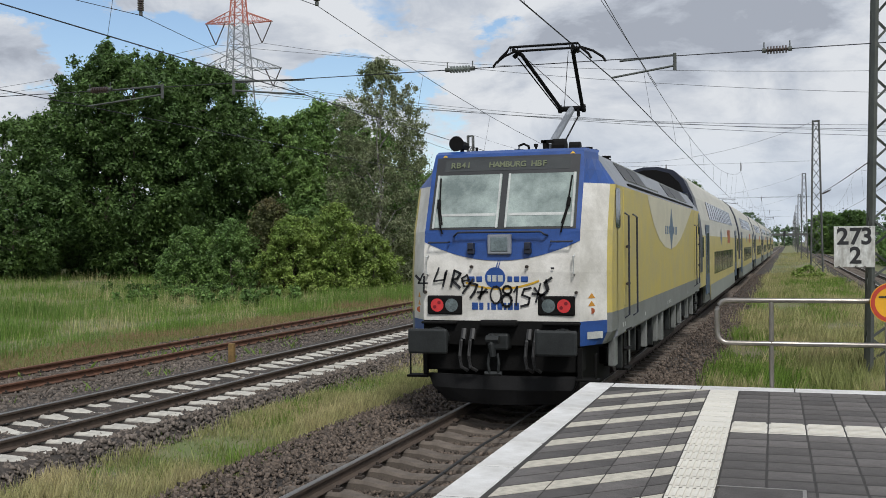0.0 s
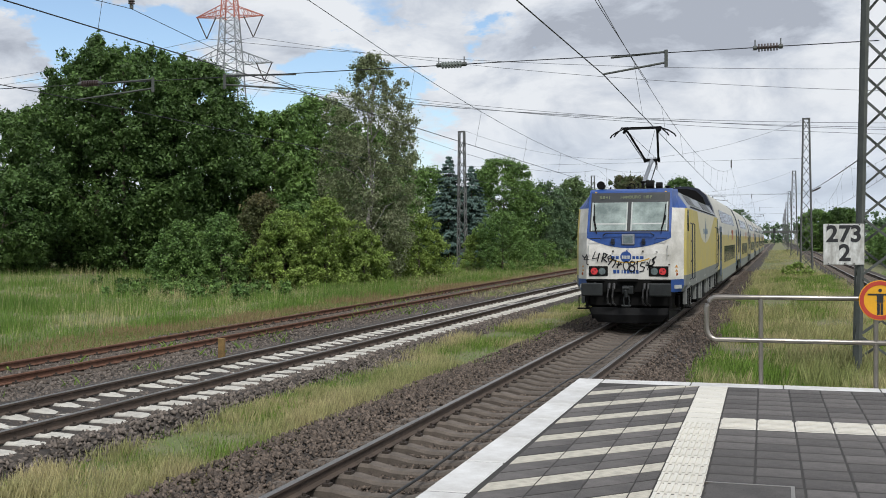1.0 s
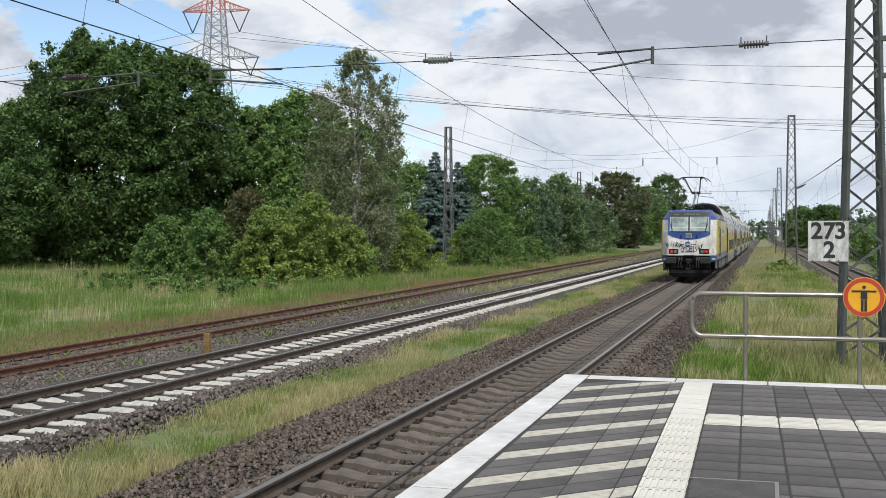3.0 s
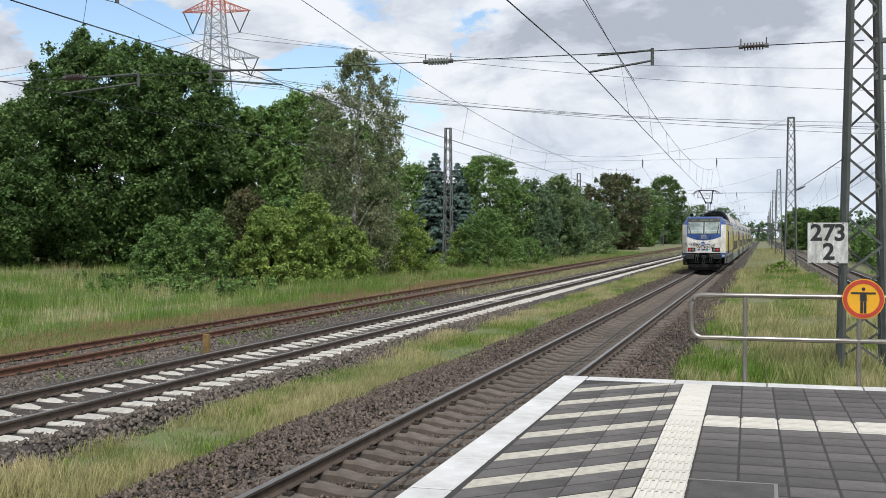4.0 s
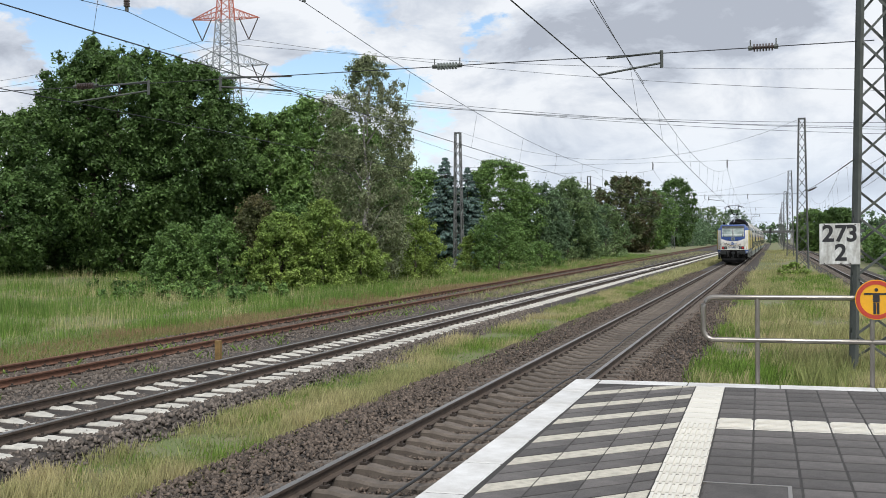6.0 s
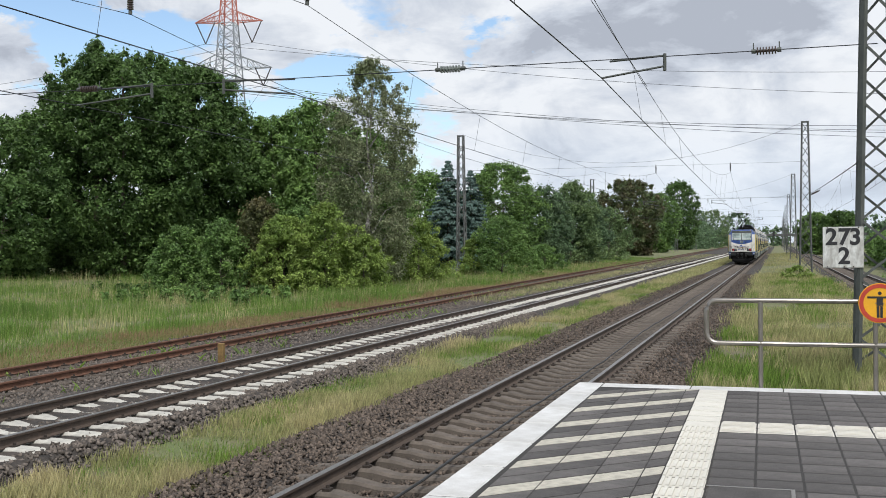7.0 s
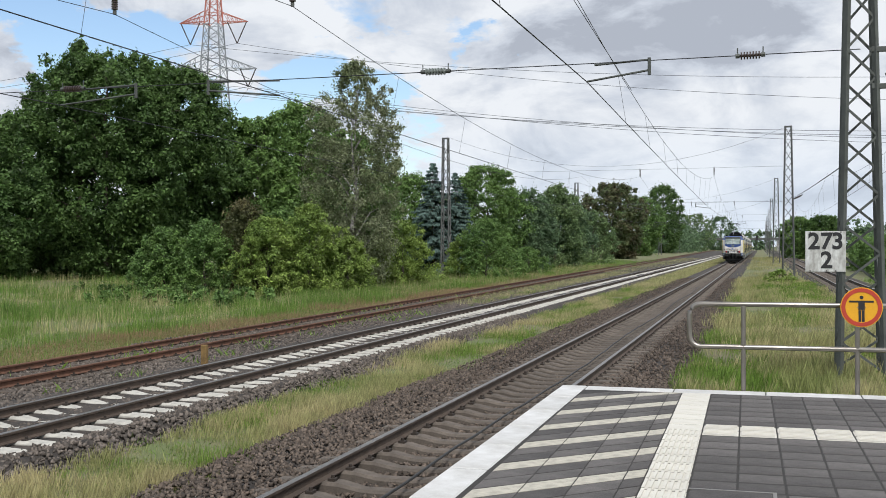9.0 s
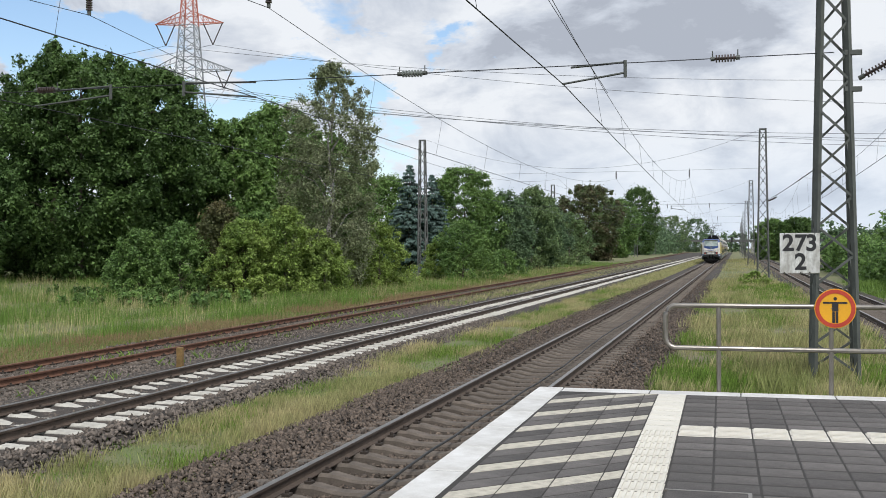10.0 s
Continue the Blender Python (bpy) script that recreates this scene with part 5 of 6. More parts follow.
def lattice_mast(x, y, height, w0, w1, step, mat, label, leg=0.09, name="catenary_mast", z0=GROUND, turn=0, lean=0):
    """Four angle-iron legs drawn together towards the top, zigzag bracing, cap plates."""
    t = thing(name, label, "mast", pose(x, y, z0, 0, lean, turn), group="lattice masts of the line")
    def half(z):
        return (w0 + (w1 - w0) * z / height) / 2
    for sx in (-1, 1):
        for sy in (-1, 1):
            bm = bmesh.new()
            a, b = (sx * half(0), sy * half(0), 0), (sx * half(height), sy * half(height), height)
            bar(bm, a, b, leg)
            part("leg", bm, mat, t)
    for face in range(4):
        z, s = 0.3, 1
        R = [(1, 0, 0, 1), (0, -1, 1, 0), (-1, 0, 0, -1), (0, 1, -1, 0)][face]
        while z + step < height:
            p, q = half(z), half(z + step)
            X, Y, U, V = s * p, -p, -s * q, -q
            a, b = (R[0] * X + R[1] * Y, R[2] * X + R[3] * Y, z), (R[0] * U + R[1] * V, R[2] * U + R[3] * V, z + step)
            part("brace", bar(bmesh.new(), a, b, leg * 0.72, leg * 0.5), mat, t)
            z += step
            s = -s
    bm = bmesh.new()
    h = half(height) + 0.02
    box(bm, -h, h, -h, h, height - 0.1, height)
    part("cap", bm, mat, t)
    bm = bmesh.new()
    box(bm, -w0 * 0.75, w0 * 0.75, -w0 * 0.75, w0 * 0.75, -0.6, 0.12, 0.03)
    part("foundation", bm, M_CONCRETE, t)
    return t


def wire(name, label, category, pts, r, mat=None, sag=0.0, n=24, kind="", group=""):
    bm = bmesh.new()
    full = []
    for a, b in zip(pts, pts[1:]):
        a, b = Vector(a), Vector(b)
        k = max(1, n // max(1, len(pts) - 1))
        for i in range(k):
            u = i / k
            full.append(a.lerp(b, u) - Vector((0, 0, sag * 4 * u * (1 - u))))
    full.append(Vector(pts[-1]))
    tube(bm, full, r, 5)
    me = bpy.data.meshes.new(name)
    bm.to_mesh(me)
    bm.free()
    me.materials.append(mat or M_WIRE)
    return thing(name, label, category, group=group, kind=kind, data=me)


def insulator(a, b, mat=M_INSULATOR, discs=7, r=0.075):
    """A ribbed rod insulator between two points with end fittings."""
    a, b = Vector(a), Vector(b)
    d = b - a
    t = thing("insulator", "ribbed porcelain insulator in the overhead line", "insulator", group="insulators")
    bm = bmesh.new()
    rod(bm, a, b, 0.03, 8)
    for k in range(discs):
        c = a + d * (0.2 + 0.6 * k / (discs - 1))
        rod(bm, c - d.normalized() * 0.014, c + d.normalized() * 0.014, r, 12)
    part("ribs", bm, mat, t)
    for c, e in ((a, a + d * 0.14), (b, b - d * 0.14)):
        bm = bmesh.new()
        rod(bm, c, e, 0.045, 8)
        h = (c + e) / 2
        rod(bm, h, h + Vector((0, 0, 0.16)), 0.012, 5)
        part("fitting", bm, M_MAST, t)
    return t


Y1, SPAN = 22.25, 74.0


def sagged(a, b, sag, n):
    a, b = Vector(a), Vector(b)
    return [a.lerp(b, i / n) - Vector((0, 0, sag * 4 * (i / n) * (1 - i / n))) for i in range(n + 1)]


def line_mesh(lines, r, mat, seg=5):
    bm = bmesh.new()
    for pts in lines:
        tube(bm, pts, r, seg)
    return bm


def catenary(x0, x1, m0, m1, z_mess, low, label, spans=7):
    """Contact wire swinging from side to side, the carrying wire above it, and its droppers, span by span."""
    t = thing("overhead_line", label, "overhead wire", group="overhead lines")
    con, mes, drop = [], [], []
    for k in range(-1, spans):
        a, b = (x0, x1) if k % 2 == 0 else (x1, x0)
        ma, mb = (m0, m1) if k % 2 == 0 else (m1, m0)
        y0, y1 = Y1 + SPAN * k, Y1 + SPAN * (k + 1)
        za = 5.75 if k <= 0 else 5.55
        zb = 5.75 if k < 0 else 5.55
        c = sagged((a, y0, za), (b, y1, zb), 0.06, 12)
        h0, h1 = z_mess + (0.75 if k > 0 else 0), z_mess + (0.75 if k >= 0 else 0)
        deep = (h0 + h1) / 2 - low
        m = sagged((ma, y0, h0), (mb, y1, h1), deep, 16)
        con.append(c), mes.append(m)
        if k < 3:
            for i in range(1, 10):
                u = i / 10
                p = Vector((a, y0, za)).lerp(Vector((b, y1, zb)), u) - Vector((0, 0, 0.24 * u * (1 - u)))
                q = Vector((ma, y0, h0)).lerp(Vector((mb, y1, h1)), u) - Vector((0, 0, deep * 4 * u * (1 - u)))
                drop.append([p, q])
    for name, lines, r in (("contact_wire", con, 0.011), ("carrying_wire", mes, 0.008)):
        for pts in lines:
            part(name, line_mesh([pts], r, None), M_WIRE, t)
    for pts in drop:
        part("dropper", line_mesh([pts], 0.0045, None, 4), M_WIRE, t)


def registration_arm(x, tip, y, zw, side):
    """Two tubes that hold the contact wire sideways, on a short drop bracket."""
    t = thing("registration_arm", "dark tubular arm steadying the contact wire", "bracket", group="registration arms")
    bm = bmesh.new()
    rod(bm, (x, y, zw + 0.04), (x, y, zw - 0.30), 0.035, 7)
    part("bracket", bm, M_MAST, t)
    bm = bmesh.new()
    rod(bm, (x, y, zw), (tip + 0.12 * side, y + 0.3, zw - 0.01), 0.022, 7)
    rod(bm, (x, y, zw - 0.21), (tip, y + 0.05, zw - 0.38), 0.022, 7)
    rod(bm, (tip, y + 0.05, zw - 0.38), (tip, y, 5.75), 0.018, 6)
    part("arm", bm, M_MAST, t)


def cross_span(y, xl, xr, zw, ztop, low, near):
    """Wires across all tracks: a sagging carrier between the mast heads and a level steadying wire with insulators."""
    t = thing("cross_span", "steadying and carrying wires spanning all tracks", "overhead wire", group="cross spans")
    part("steady_wire", line_mesh([sagged((xl, y, zw), (xr, y, zw), 0.04, 10)], 0.010, None), M_WIRE, t)
    for dz in (0.0, 0.5) if near else (0.0,):
        part("carrier_wire", line_mesh([sagged((xl, y, ztop + dz), (xr, y, ztop + dz), ztop - low, 20)], 0.010, None), M_WIRE, t)
    part("upper_steady_wire", line_mesh([sagged((xl, y, 9.1), (xr, y, 9.1), 0.04, 10)], 0.009, None), M_WIRE, t)
    return t


def build_overhead():
    m = lattice_mast(5.71, Y1 + 0.25, 12.6, 0.80, 0.24, 0.56, M_MAST, "grey-green lattice mast with angle-iron zigzag bracing", 0.088, z0=-0.3)
    for z in (6.42, 5.72):
        bm = bmesh.new()
        box(bm, 0.18, 0.50, -0.30, -0.22, z - 0.05, z + 0.05, 0.01)
        part("clamp", bm, M_MAST, m)
    for k in range(1, 8):
        y = Y1 + SPAN * k
        lattice_mast(6.1, y, 12.8, 0.95, 0.48, 0.95, M_FAR_MAST, "weathered lattice mast beside the line", 0.10)
    for k in range(0, 6):
        lattice_mast(-23.8, Y1 + SPAN * k, 12.7, 0.78, 0.46, 0.9, M_FAR_MAST, "weathered lattice mast in the meadow", 0.09)
    catenary(0.47, -0.25, 0.18, 0.05, 7.62, 6.5, "contact and carrying wire over the main track")
    catenary(-6.36, -6.0, -6.03, -6.2, 7.7, 6.55, "contact and carrying wire over the second track")
    catenary(-11.98, -11.4, -10.5, -11.3, 7.8, 6.65, "contact and carrying wire over the meadow's edge")
    catenary(8.9, 9.4, 9.1, 9.2, 7.62, 6.5, "contact and carrying wire over the platform track")
    for k in range(0, 4):
        y = Y1 + SPAN * k
        cross_span(y, -23.6, 5.7 if k == 0 else 6.0, 6.14, 12.4, 9.4, k == 0)
        for x, tip, s in ((1.73, 0.47, 1), (-8.1, -6.36, -1), (-9.95, -11.98, 1)) if k % 2 == 0 else ((-1.5, -0.25, -1), (-7.3, -6.0, -1)):
            registration_arm(x, tip, y, 6.14 if k == 0 else 6.0, s)
        if k:
            for x in (-6.2, 0.05):
                insulator((x, y, 8.42), (x, y, 9.1))
    insulator((3.40, Y1, 6.12), (3.96, Y1, 6.13))
    insulator((-3.07, Y1, 6.11), (-2.42, Y1, 6.11), M_INSULATOR_GREEN)
    insulator((-11.95, Y1, 6.12), (-11.3, Y1, 6.12))
    for x, z in ((-6.03, 7.70), (-10.5, 7.80)):
        insulator((x, Y1, z), (x, Y1, z + 0.63), discs=8)
    insulator((6.15, Y1, 5.62), (6.9, Y1 - 0.2, 6.0), discs=9, r=0.075)
    insulator((6.5, Y1 + SPAN, 6.3), (7.2, Y1 + SPAN - 1, 6.6))
    wire("stay_wire", "dark stay wire from the mast", "overhead wire", [(6.9, Y1 - 0.2, 6.0), (8.6, Y1, 6.85)], 0.009)
    wire("stay_wire", "dark stay wire between two masts", "overhead wire", [(5.4, Y1 + 0.3, 3.95), (6.1, Y1 + SPAN, 6.3)], 0.012, sag=0.1)
    wire("stay_wire", "thin stitch wire above the main track", "overhead wire", [(-0.15, Y1 - 2, 8.1), (0.25, Y1 + 10, 6.95)], 0.008)


def build_signs():
    t = thing("distance_sign", "weathered white square distance sign with black numerals on the mast", "sign", pose(5.055, Y1 - 0.16, 2.285))
    t.scale = (0.925, 0.925, 0.925)
    bm = bmesh.new()
    box(bm, -0.395, 0.395, -0.012, 0.012, -0.42, 0.42, 0.008)
    part("plate", bm, M_SIGN_WHITE, t)
    bm = bmesh.new()
    for x, z in ((-0.3, -0.40), (0.02, -0.40), (0.2, -0.40), (-0.3, 0.40), (0.3, 0.40)):
        rod(bm, (x, -0.012, z), (x, -0.022, z), 0.014, 8)
    part("bolts", bm, M_IRON, t)
    for text, x, z in (("2", -0.225, 0.20), ("7", 0.02, 0.20), ("3", 0.235, 0.20), ("2", 0.02, -0.19)):
        lettering("numeral", text, 0.47, M_SIGN_BLACK, t, pose(x, -0.016, z), 1.0, 0.013)
    bm = bmesh.new()
    box(bm, 0.30, 0.46, 0.012, 0.12, -0.3, -0.24), box(bm, 0.30, 0.46, 0.012, 0.12, 0.24, 0.3)
    part("bracket", bm, M_MAST, t)
    p = thing("marker_post", "short weathered yellow wooden marker post by the siding", "post", pose(-8.05, 21.95, -0.32))
    bm = bmesh.new()
    box(bm, -0.068, 0.068, -0.055, 0.055, 0, 0.54, 0.012)
    part("post", bm, M_POST, p)


def build_pylon():
    """Tall power-line pylon: tapered lattice shaft, a red upper part and two pairs of cross-arms."""
    t = thing("power_pylon", "tall grey lattice power pylon with red and white upper arms", "pylon", pose(-109.8, 213.8, 0.6, 0, 0, 8))
    t.scale = (0.925, 0.925, 0.925)
    half = lambda z: 5.0 + (2.35 - 5.0) * min(z, 44) / 44 if z < 44 else 2.35 + (0.7 - 2.35) * (z - 44) / 26
    zs = [-1.2, 8, 15, 21, 26.5, 31, 35, 38.5, 41.5, 44, 46.5, 49, 51.5, 54, 56.5, 59, 62, 66, 70]
    bms = [bmesh.new(), bmesh.new()]
    for a, b in zip(zs, zs[1:]):
        bm = bms[1 if a > 52 else 0]
        p, q = half(a), half(b)
        for sx, sy in ((-1, -1), (1, -1), (1, 1), (-1, 1)):
            bar(bm, (sx * p, sy * p, a), (sx * q, sy * q, b), 0.24)
        for (ax, ay), (bx, by) in (((-1, -1), (1, -1)), ((1, -1), (1, 1)), ((1, 1), (-1, 1)), ((-1, 1), (-1, -1))):
            bar(bm, (ax * p, ay * p, a), (bx * q, by * q, b), 0.10)
            bar(bm, (bx * p, by * p, a), (ax * q, ay * q, b), 0.10)
            bar(bm, (ax * q, ay * q, b), (bx * q, by * q, b), 0.11)
    part("shaft", bms[0], M_GALV, t)
    part("shaft_top", bms[1], M_PYLON_RED, t, "red painted upper shaft")
    for z, w, mat, h in ((43.5, 10.5, M_GALV, 3.0), (54.5, 8.3, M_PYLON_RED, 2.4)):
        for s in (-1, 1):
            bm = bmesh.new()
            r = half(z)
            tip = Vector((s * w, 0, z))
            for y in (-r, r):
                bar(bm, (s * r, y, z), tip, 0.17), bar(bm, (s * r, y, z + h), tip, 0.17)
            for i in range(1, 6):
                u = i / 6
                for y in (-r, r):
                    lo, hi = Vector((s * r, y, z)).lerp(tip, u), Vector((s * r, y, z + h)).lerp(tip, u)
                    bar(bm, lo, hi, 0.085)
                    bar(bm, hi, Vector((s * r, y, z)).lerp(tip, u + 0.16), 0.085)
                bar(bm, Vector((s * r, -r, z)).lerp(tip, u), Vector((s * r, r, z)).lerp(tip, u), 0.13)
            part("cross_arm", bm, mat, t)
            bm = bmesh.new()
            for x0, x1 in (((w - 0.3), (w - 2.6)), ((w - 4.9), (w - 2.6))) if z > 50 else (((w - 0.3), (w - 2.2)), ((w - 4.1), (w - 2.2))):
                rod(bm, (s * x0, 0, z), (s * x1, 0, z - 5.0 if z > 50 else z - 4.2), 0.14, 6)
            part("insulator_string", bm, M_INSULATOR, t)
    # conductors to the next pylons on both sides
    for x, z, zr, sag in ((5.7, 49.5, 32, 10), (-5.7, 49.5, 38, 9), (8.3, 39.3, 25, 9.0), (-8.3, 39.3, 28, 9.5), (5.0, 39.5, 24, 9.6), (-5.0, 39.5, 25.5, 9.2)):
        wire("power_line", "thin grey high-voltage conductor", "power line", [(-109.8 + 0.92 * x, 213.8 + 0.13 * x, 0.925 * z + 0.6), (180, 216 + x, 0.925 * zr + 1.5)], 0.045, M_CABLE, sag=sag, n=30, group="high-voltage conductors")
        wire("power_line", "thin grey high-voltage conductor", "power line", [(-109.8 + 0.92 * x, 213.8 + 0.13 * x, 0.925 * z + 0.6), (-390, 200 + x, 0.925 * z)], 0.045, M_CABLE, sag=11, n=30, group="high-voltage conductors")


def build_bridge():
    t = thing("road_bridge", "distant grey road bridge across the line", "bridge", pose(0, 640, 0))
    bm = bmesh.new()
    box(bm, -60, 60, -4, 4, 5.6, 6.9, 0.1)
    part("deck", bm, M_FAR_MAST, t)
    for x in (-14, 13):
        bm = bmesh.new()
        box(bm, x - 0.6, x + 0.6, -3.5, 3.5, -0.4, 5.6, 0.05)
        part("pier", bm, M_CONCRETE, t)
    for s in (-1, 1):
        bm = bmesh.new()
        bar(bm, (-60, 3.9 * s, 7.9), (60, 3.9 * s, 7.9), 0.12)
        for k in range(61):
            bar(bm, (-60 + 2 * k, 3.9 * s, 6.9), (-60 + 2 * k, 3.9 * s, 7.9), 0.07)
        part("parapet", bm, M_MAST, t)
    s = thing("signal_mast", "distant black railway signal on a thin mast", "signal", pose(2.3, 470, -0.3))
    bm = bmesh.new()
    rod(bm, (0, 0, 0), (0, 0, 5.2), 0.10, 8)
    part("pole", bm, M_FAR_MAST, s)
    bm = bmesh.new()
    box(bm, -0.45, 0.45, -0.12, 0.12, 5.0, 7.0, 0.04)
    part("screen", bm, M_SIGN_BLACK, s)


build_platform()
build_railing()
build_overhead()
build_signs()
build_pylon()
build_bridge()


# ---- plants ----
def woods(name, label, x0, y0, x1, y1, h, depth, n, size, mat, seed, z=0.0):
    """A far line of trees as one uneven mass of leaf clumps."""
    rng = np.random.default_rng(seed)
    L = math.hypot(x1 - x0, y1 - y0)
    cl = []
    k = 0.0
    while k < L:
        u = k / L
        top = h * (0.72 + 0.36 * abs(noise.noise(Vector((k * 0.09, seed, 0)))) + rng.uniform(-0.12, 0.16))
        w = rng.uniform(0.3, 0.5) * top
        cx, cy = x0 + (x1 - x0) * u, y0 + (y1 - y0) * u + rng.uniform(0, depth)
        for _ in range(16):
            v = rng.uniform(0.03, 0.9)
            r = w * math.sqrt(max(0.05, 1 - ((v - 0.4) / 0.58) ** 2)) * rng.uniform(0.3, 1)
            a = rng.uniform(0, math.tau)
            cl.append((cx + r * math.cos(a), cy + r * math.sin(a), z + GROUND + v * top, top * rng.uniform(0.09, 0.17)))
        k += w * rng.uniform(0.8, 1.3)
    pos, d = crown_points(rng, n, np.array(cl), 0.1)
    thing(name, label, "trees", kind="stuff", data=leaf_mesh(name, pos, d, size, mat, rng))


def spruce(label, x, y, height, radius, seed):
    """Straight stem with whorls of drooping boughs, upturned at their ends, set with needle sprays."""
    rng = np.random.default_rng(seed)
    t = thing("spruce_tree", label, "tree", pose(x, y, rise(x, y)))
    bm = bmesh.new()
    rod(bm, (0, 0, -0.4), (0, 0, height * 0.97), 0.02 * height, 8, 0.02)
    pos, out = [], []
    z = 0.5
    while z < height - 0.15:
        k = z / height
        reach = radius * (1 - k) ** 0.85 + 0.1
        for j in range(9 if k < 0.8 else 6):
            a = rng.uniform(0, math.tau)
            ln = reach * rng.uniform(0.72, 1.08)
            d = Vector((math.cos(a), math.sin(a), 0))
            side = Vector((-math.sin(a), math.cos(a), 0))
            bend = lambda u: d * (ln * u) + Vector((0, 0, z + ln * (0.10 * u - 0.42 * u * u + 0.20 * u ** 4)))
            rod(bm, bend(0), bend(0.6), 0.03, 4, 0.012)
            m = int(26 + 60 * ln)
            u = rng.uniform(0.12, 1.0, m) ** 0.7
            w = rng.normal(0, 0.16, m) * (0.35 + ln * 0.5 * (1.1 - u))
            for uu, ww in zip(u, w):
                p = bend(uu) + side * ww
                pos.append((p.x, p.y, p.z - abs(rng.normal(0, 0.09)) - 0.12 * abs(ww)))
                out.append((d.x + side.x * ww, d.y + side.y * ww, 0.15))
        z += rng.uniform(0.26, 0.4)
    part("trunk", bm, M_BARK, t)
    part("crown", leaf_mesh("crown", np.array(pos), np.array(out), 0.17, L_SPRUCE, rng, 0.3), L_SPRUCE, t)
    return t


def build_trees():
    E = "tree"
    tree("chestnut_tree", "tall dense dark green chestnut tree at the meadow's edge", E, -39.5, 66.1, 14.9, 7.6, 180000, 0.19, L_CHESTNUT, low=0.02, clump=0.058, nclump=1300, seed=3)
    tree("chestnut_tree", "broad dark green chestnut tree beside a taller one", E, -36.3, 69.8, 14.8, 4.7, 90000, 0.19, L_CHESTNUT, low=0.02, clump=0.065, nclump=500, seed=4)
    tree("larch_tree", "slim dark conifer tip rising above the chestnuts", E, -42.3, 67.1, 16.4, 2.2, 8000, 0.34, L_CHESTNUT, low=0.45, shape="cone", clump=0.09, nclump=60, seed=14)
    tree("maple_tree", "green maple with low spreading crown", E, -42.8, 57.8, 6.2, 4.4, 40000, 0.19, L_CHESTNUT, low=0.05, clump=0.085, nclump=320, seed=6)
    tree("maple_tree", "dark maple behind the chestnut", E, -47.5, 65.3, 10.8, 5.6, 60000, 0.24, L_CHESTNUT, low=0.03, clump=0.08, nclump=300, seed=7)
    tree("poplar_tree", "mid-green poplar with ragged top", E, -30.9, 79.9, 13.5, 4.3, 80000, 0.20, L_GREEN, low=0.05, clump=0.06, nclump=420, seed=8)
    tree("poplar_tree", "mid-green poplar beside the birch", E, -26.2, 78, 10.9, 3.9, 60000, 0.20, L_GREEN, low=0.03, clump=0.07, nclump=300, seed=9)
    tree("lime_tree", "mid-green lime tree between chestnut and poplar", E, -31.6, 73.4, 11.5, 3.3, 60000, 0.20, L_GREEN, low=0.02, clump=0.07, nclump=420, seed=17)
    tree("birch_tree", "tall sparse silver birch with pale trunk", E, -21.5, 66.9, 14.4, 2.9, 56000, 0.115, L_BIRCH, M_BIRCH, low=0.05, shape="slim", clump=0.05, nclump=520, seed=5, droop=0.9)
    tree("birch_tree", "grey-green birch behind the bushes", E, -23, 69.6, 9.2, 2.4, 9000, 0.2, L_WILLOW, M_BIRCH, low=0.03, shape="slim", clump=0.1, nclump=80, seed=10, droop=0.6)
    for name, lab, x, y, h, r, n, mat, sd in (
            ("elder_bush", "leafy green roadside bush", -27.6, 53.5, 3.5, 1.8, 9000, L_GREEN, 21),
            ("elder_bush", "leafy green roadside bush", -25.4, 53.9, 3.9, 1.8, 9000, L_GREEN, 22),
            ("plum_bush", "tall bush with reddish-brown leaves", -23.9, 55.8, 5.1, 1.6, 9000, L_RED, 23),
            ("elder_bush", "bright green bush in young leaf", -22, 54.8, 4.2, 1.9, 10000, L_BRIGHT, 24),
            ("elder_bush", "bright green bush in young leaf", -20.4, 56.7, 4.9, 1.9, 10000, L_BRIGHT, 25),
            ("elder_bush", "leafy green roadside bush", -22.9, 58.5, 4.7, 2.2, 9000, L_GREEN, 26),
            ("elder_bush", "leafy green roadside bush", -18.8, 58.5, 3.2, 1.5, 7000, L_BRIGHT, 27),
            ("elder_bush", "bright green bush below the birch", -20.4, 73.3, 4.4, 2.1, 8000, L_BRIGHT, 28),
            ("elder_bush", "bright green bush below the birch", -23.9, 76.1, 4.6, 2.0, 8000, L_BRIGHT, 29),
            ("elder_bush", "dense green bush beside the lattice mast", -18.5, 90.1, 5, 2.8, 10000, L_GREEN, 30),
            ("elder_bush", "low bright bush in the meadow", -20.7, 90.9, 3.2, 1.9, 6000, L_BRIGHT, 31),
            ("elder_bush", "low bright bush in the meadow", -18, 105.4, 2.6, 2, 5000, L_GREEN, 32)):
        tree(name, lab, "bush", x, y, h, r * 1.08, int(n * 3.2), 0.108, mat, low=0.0, shape="bush", clump=0.10, nclump=240, seed=sd)
    spruce("tall blue-green spruce behind the mast", -27.6, 104.8, 11.2, 4.1, 41)
    spruce("blue-green spruce beside a taller one", -26.1, 107.7, 10.2, 4.0, 42)
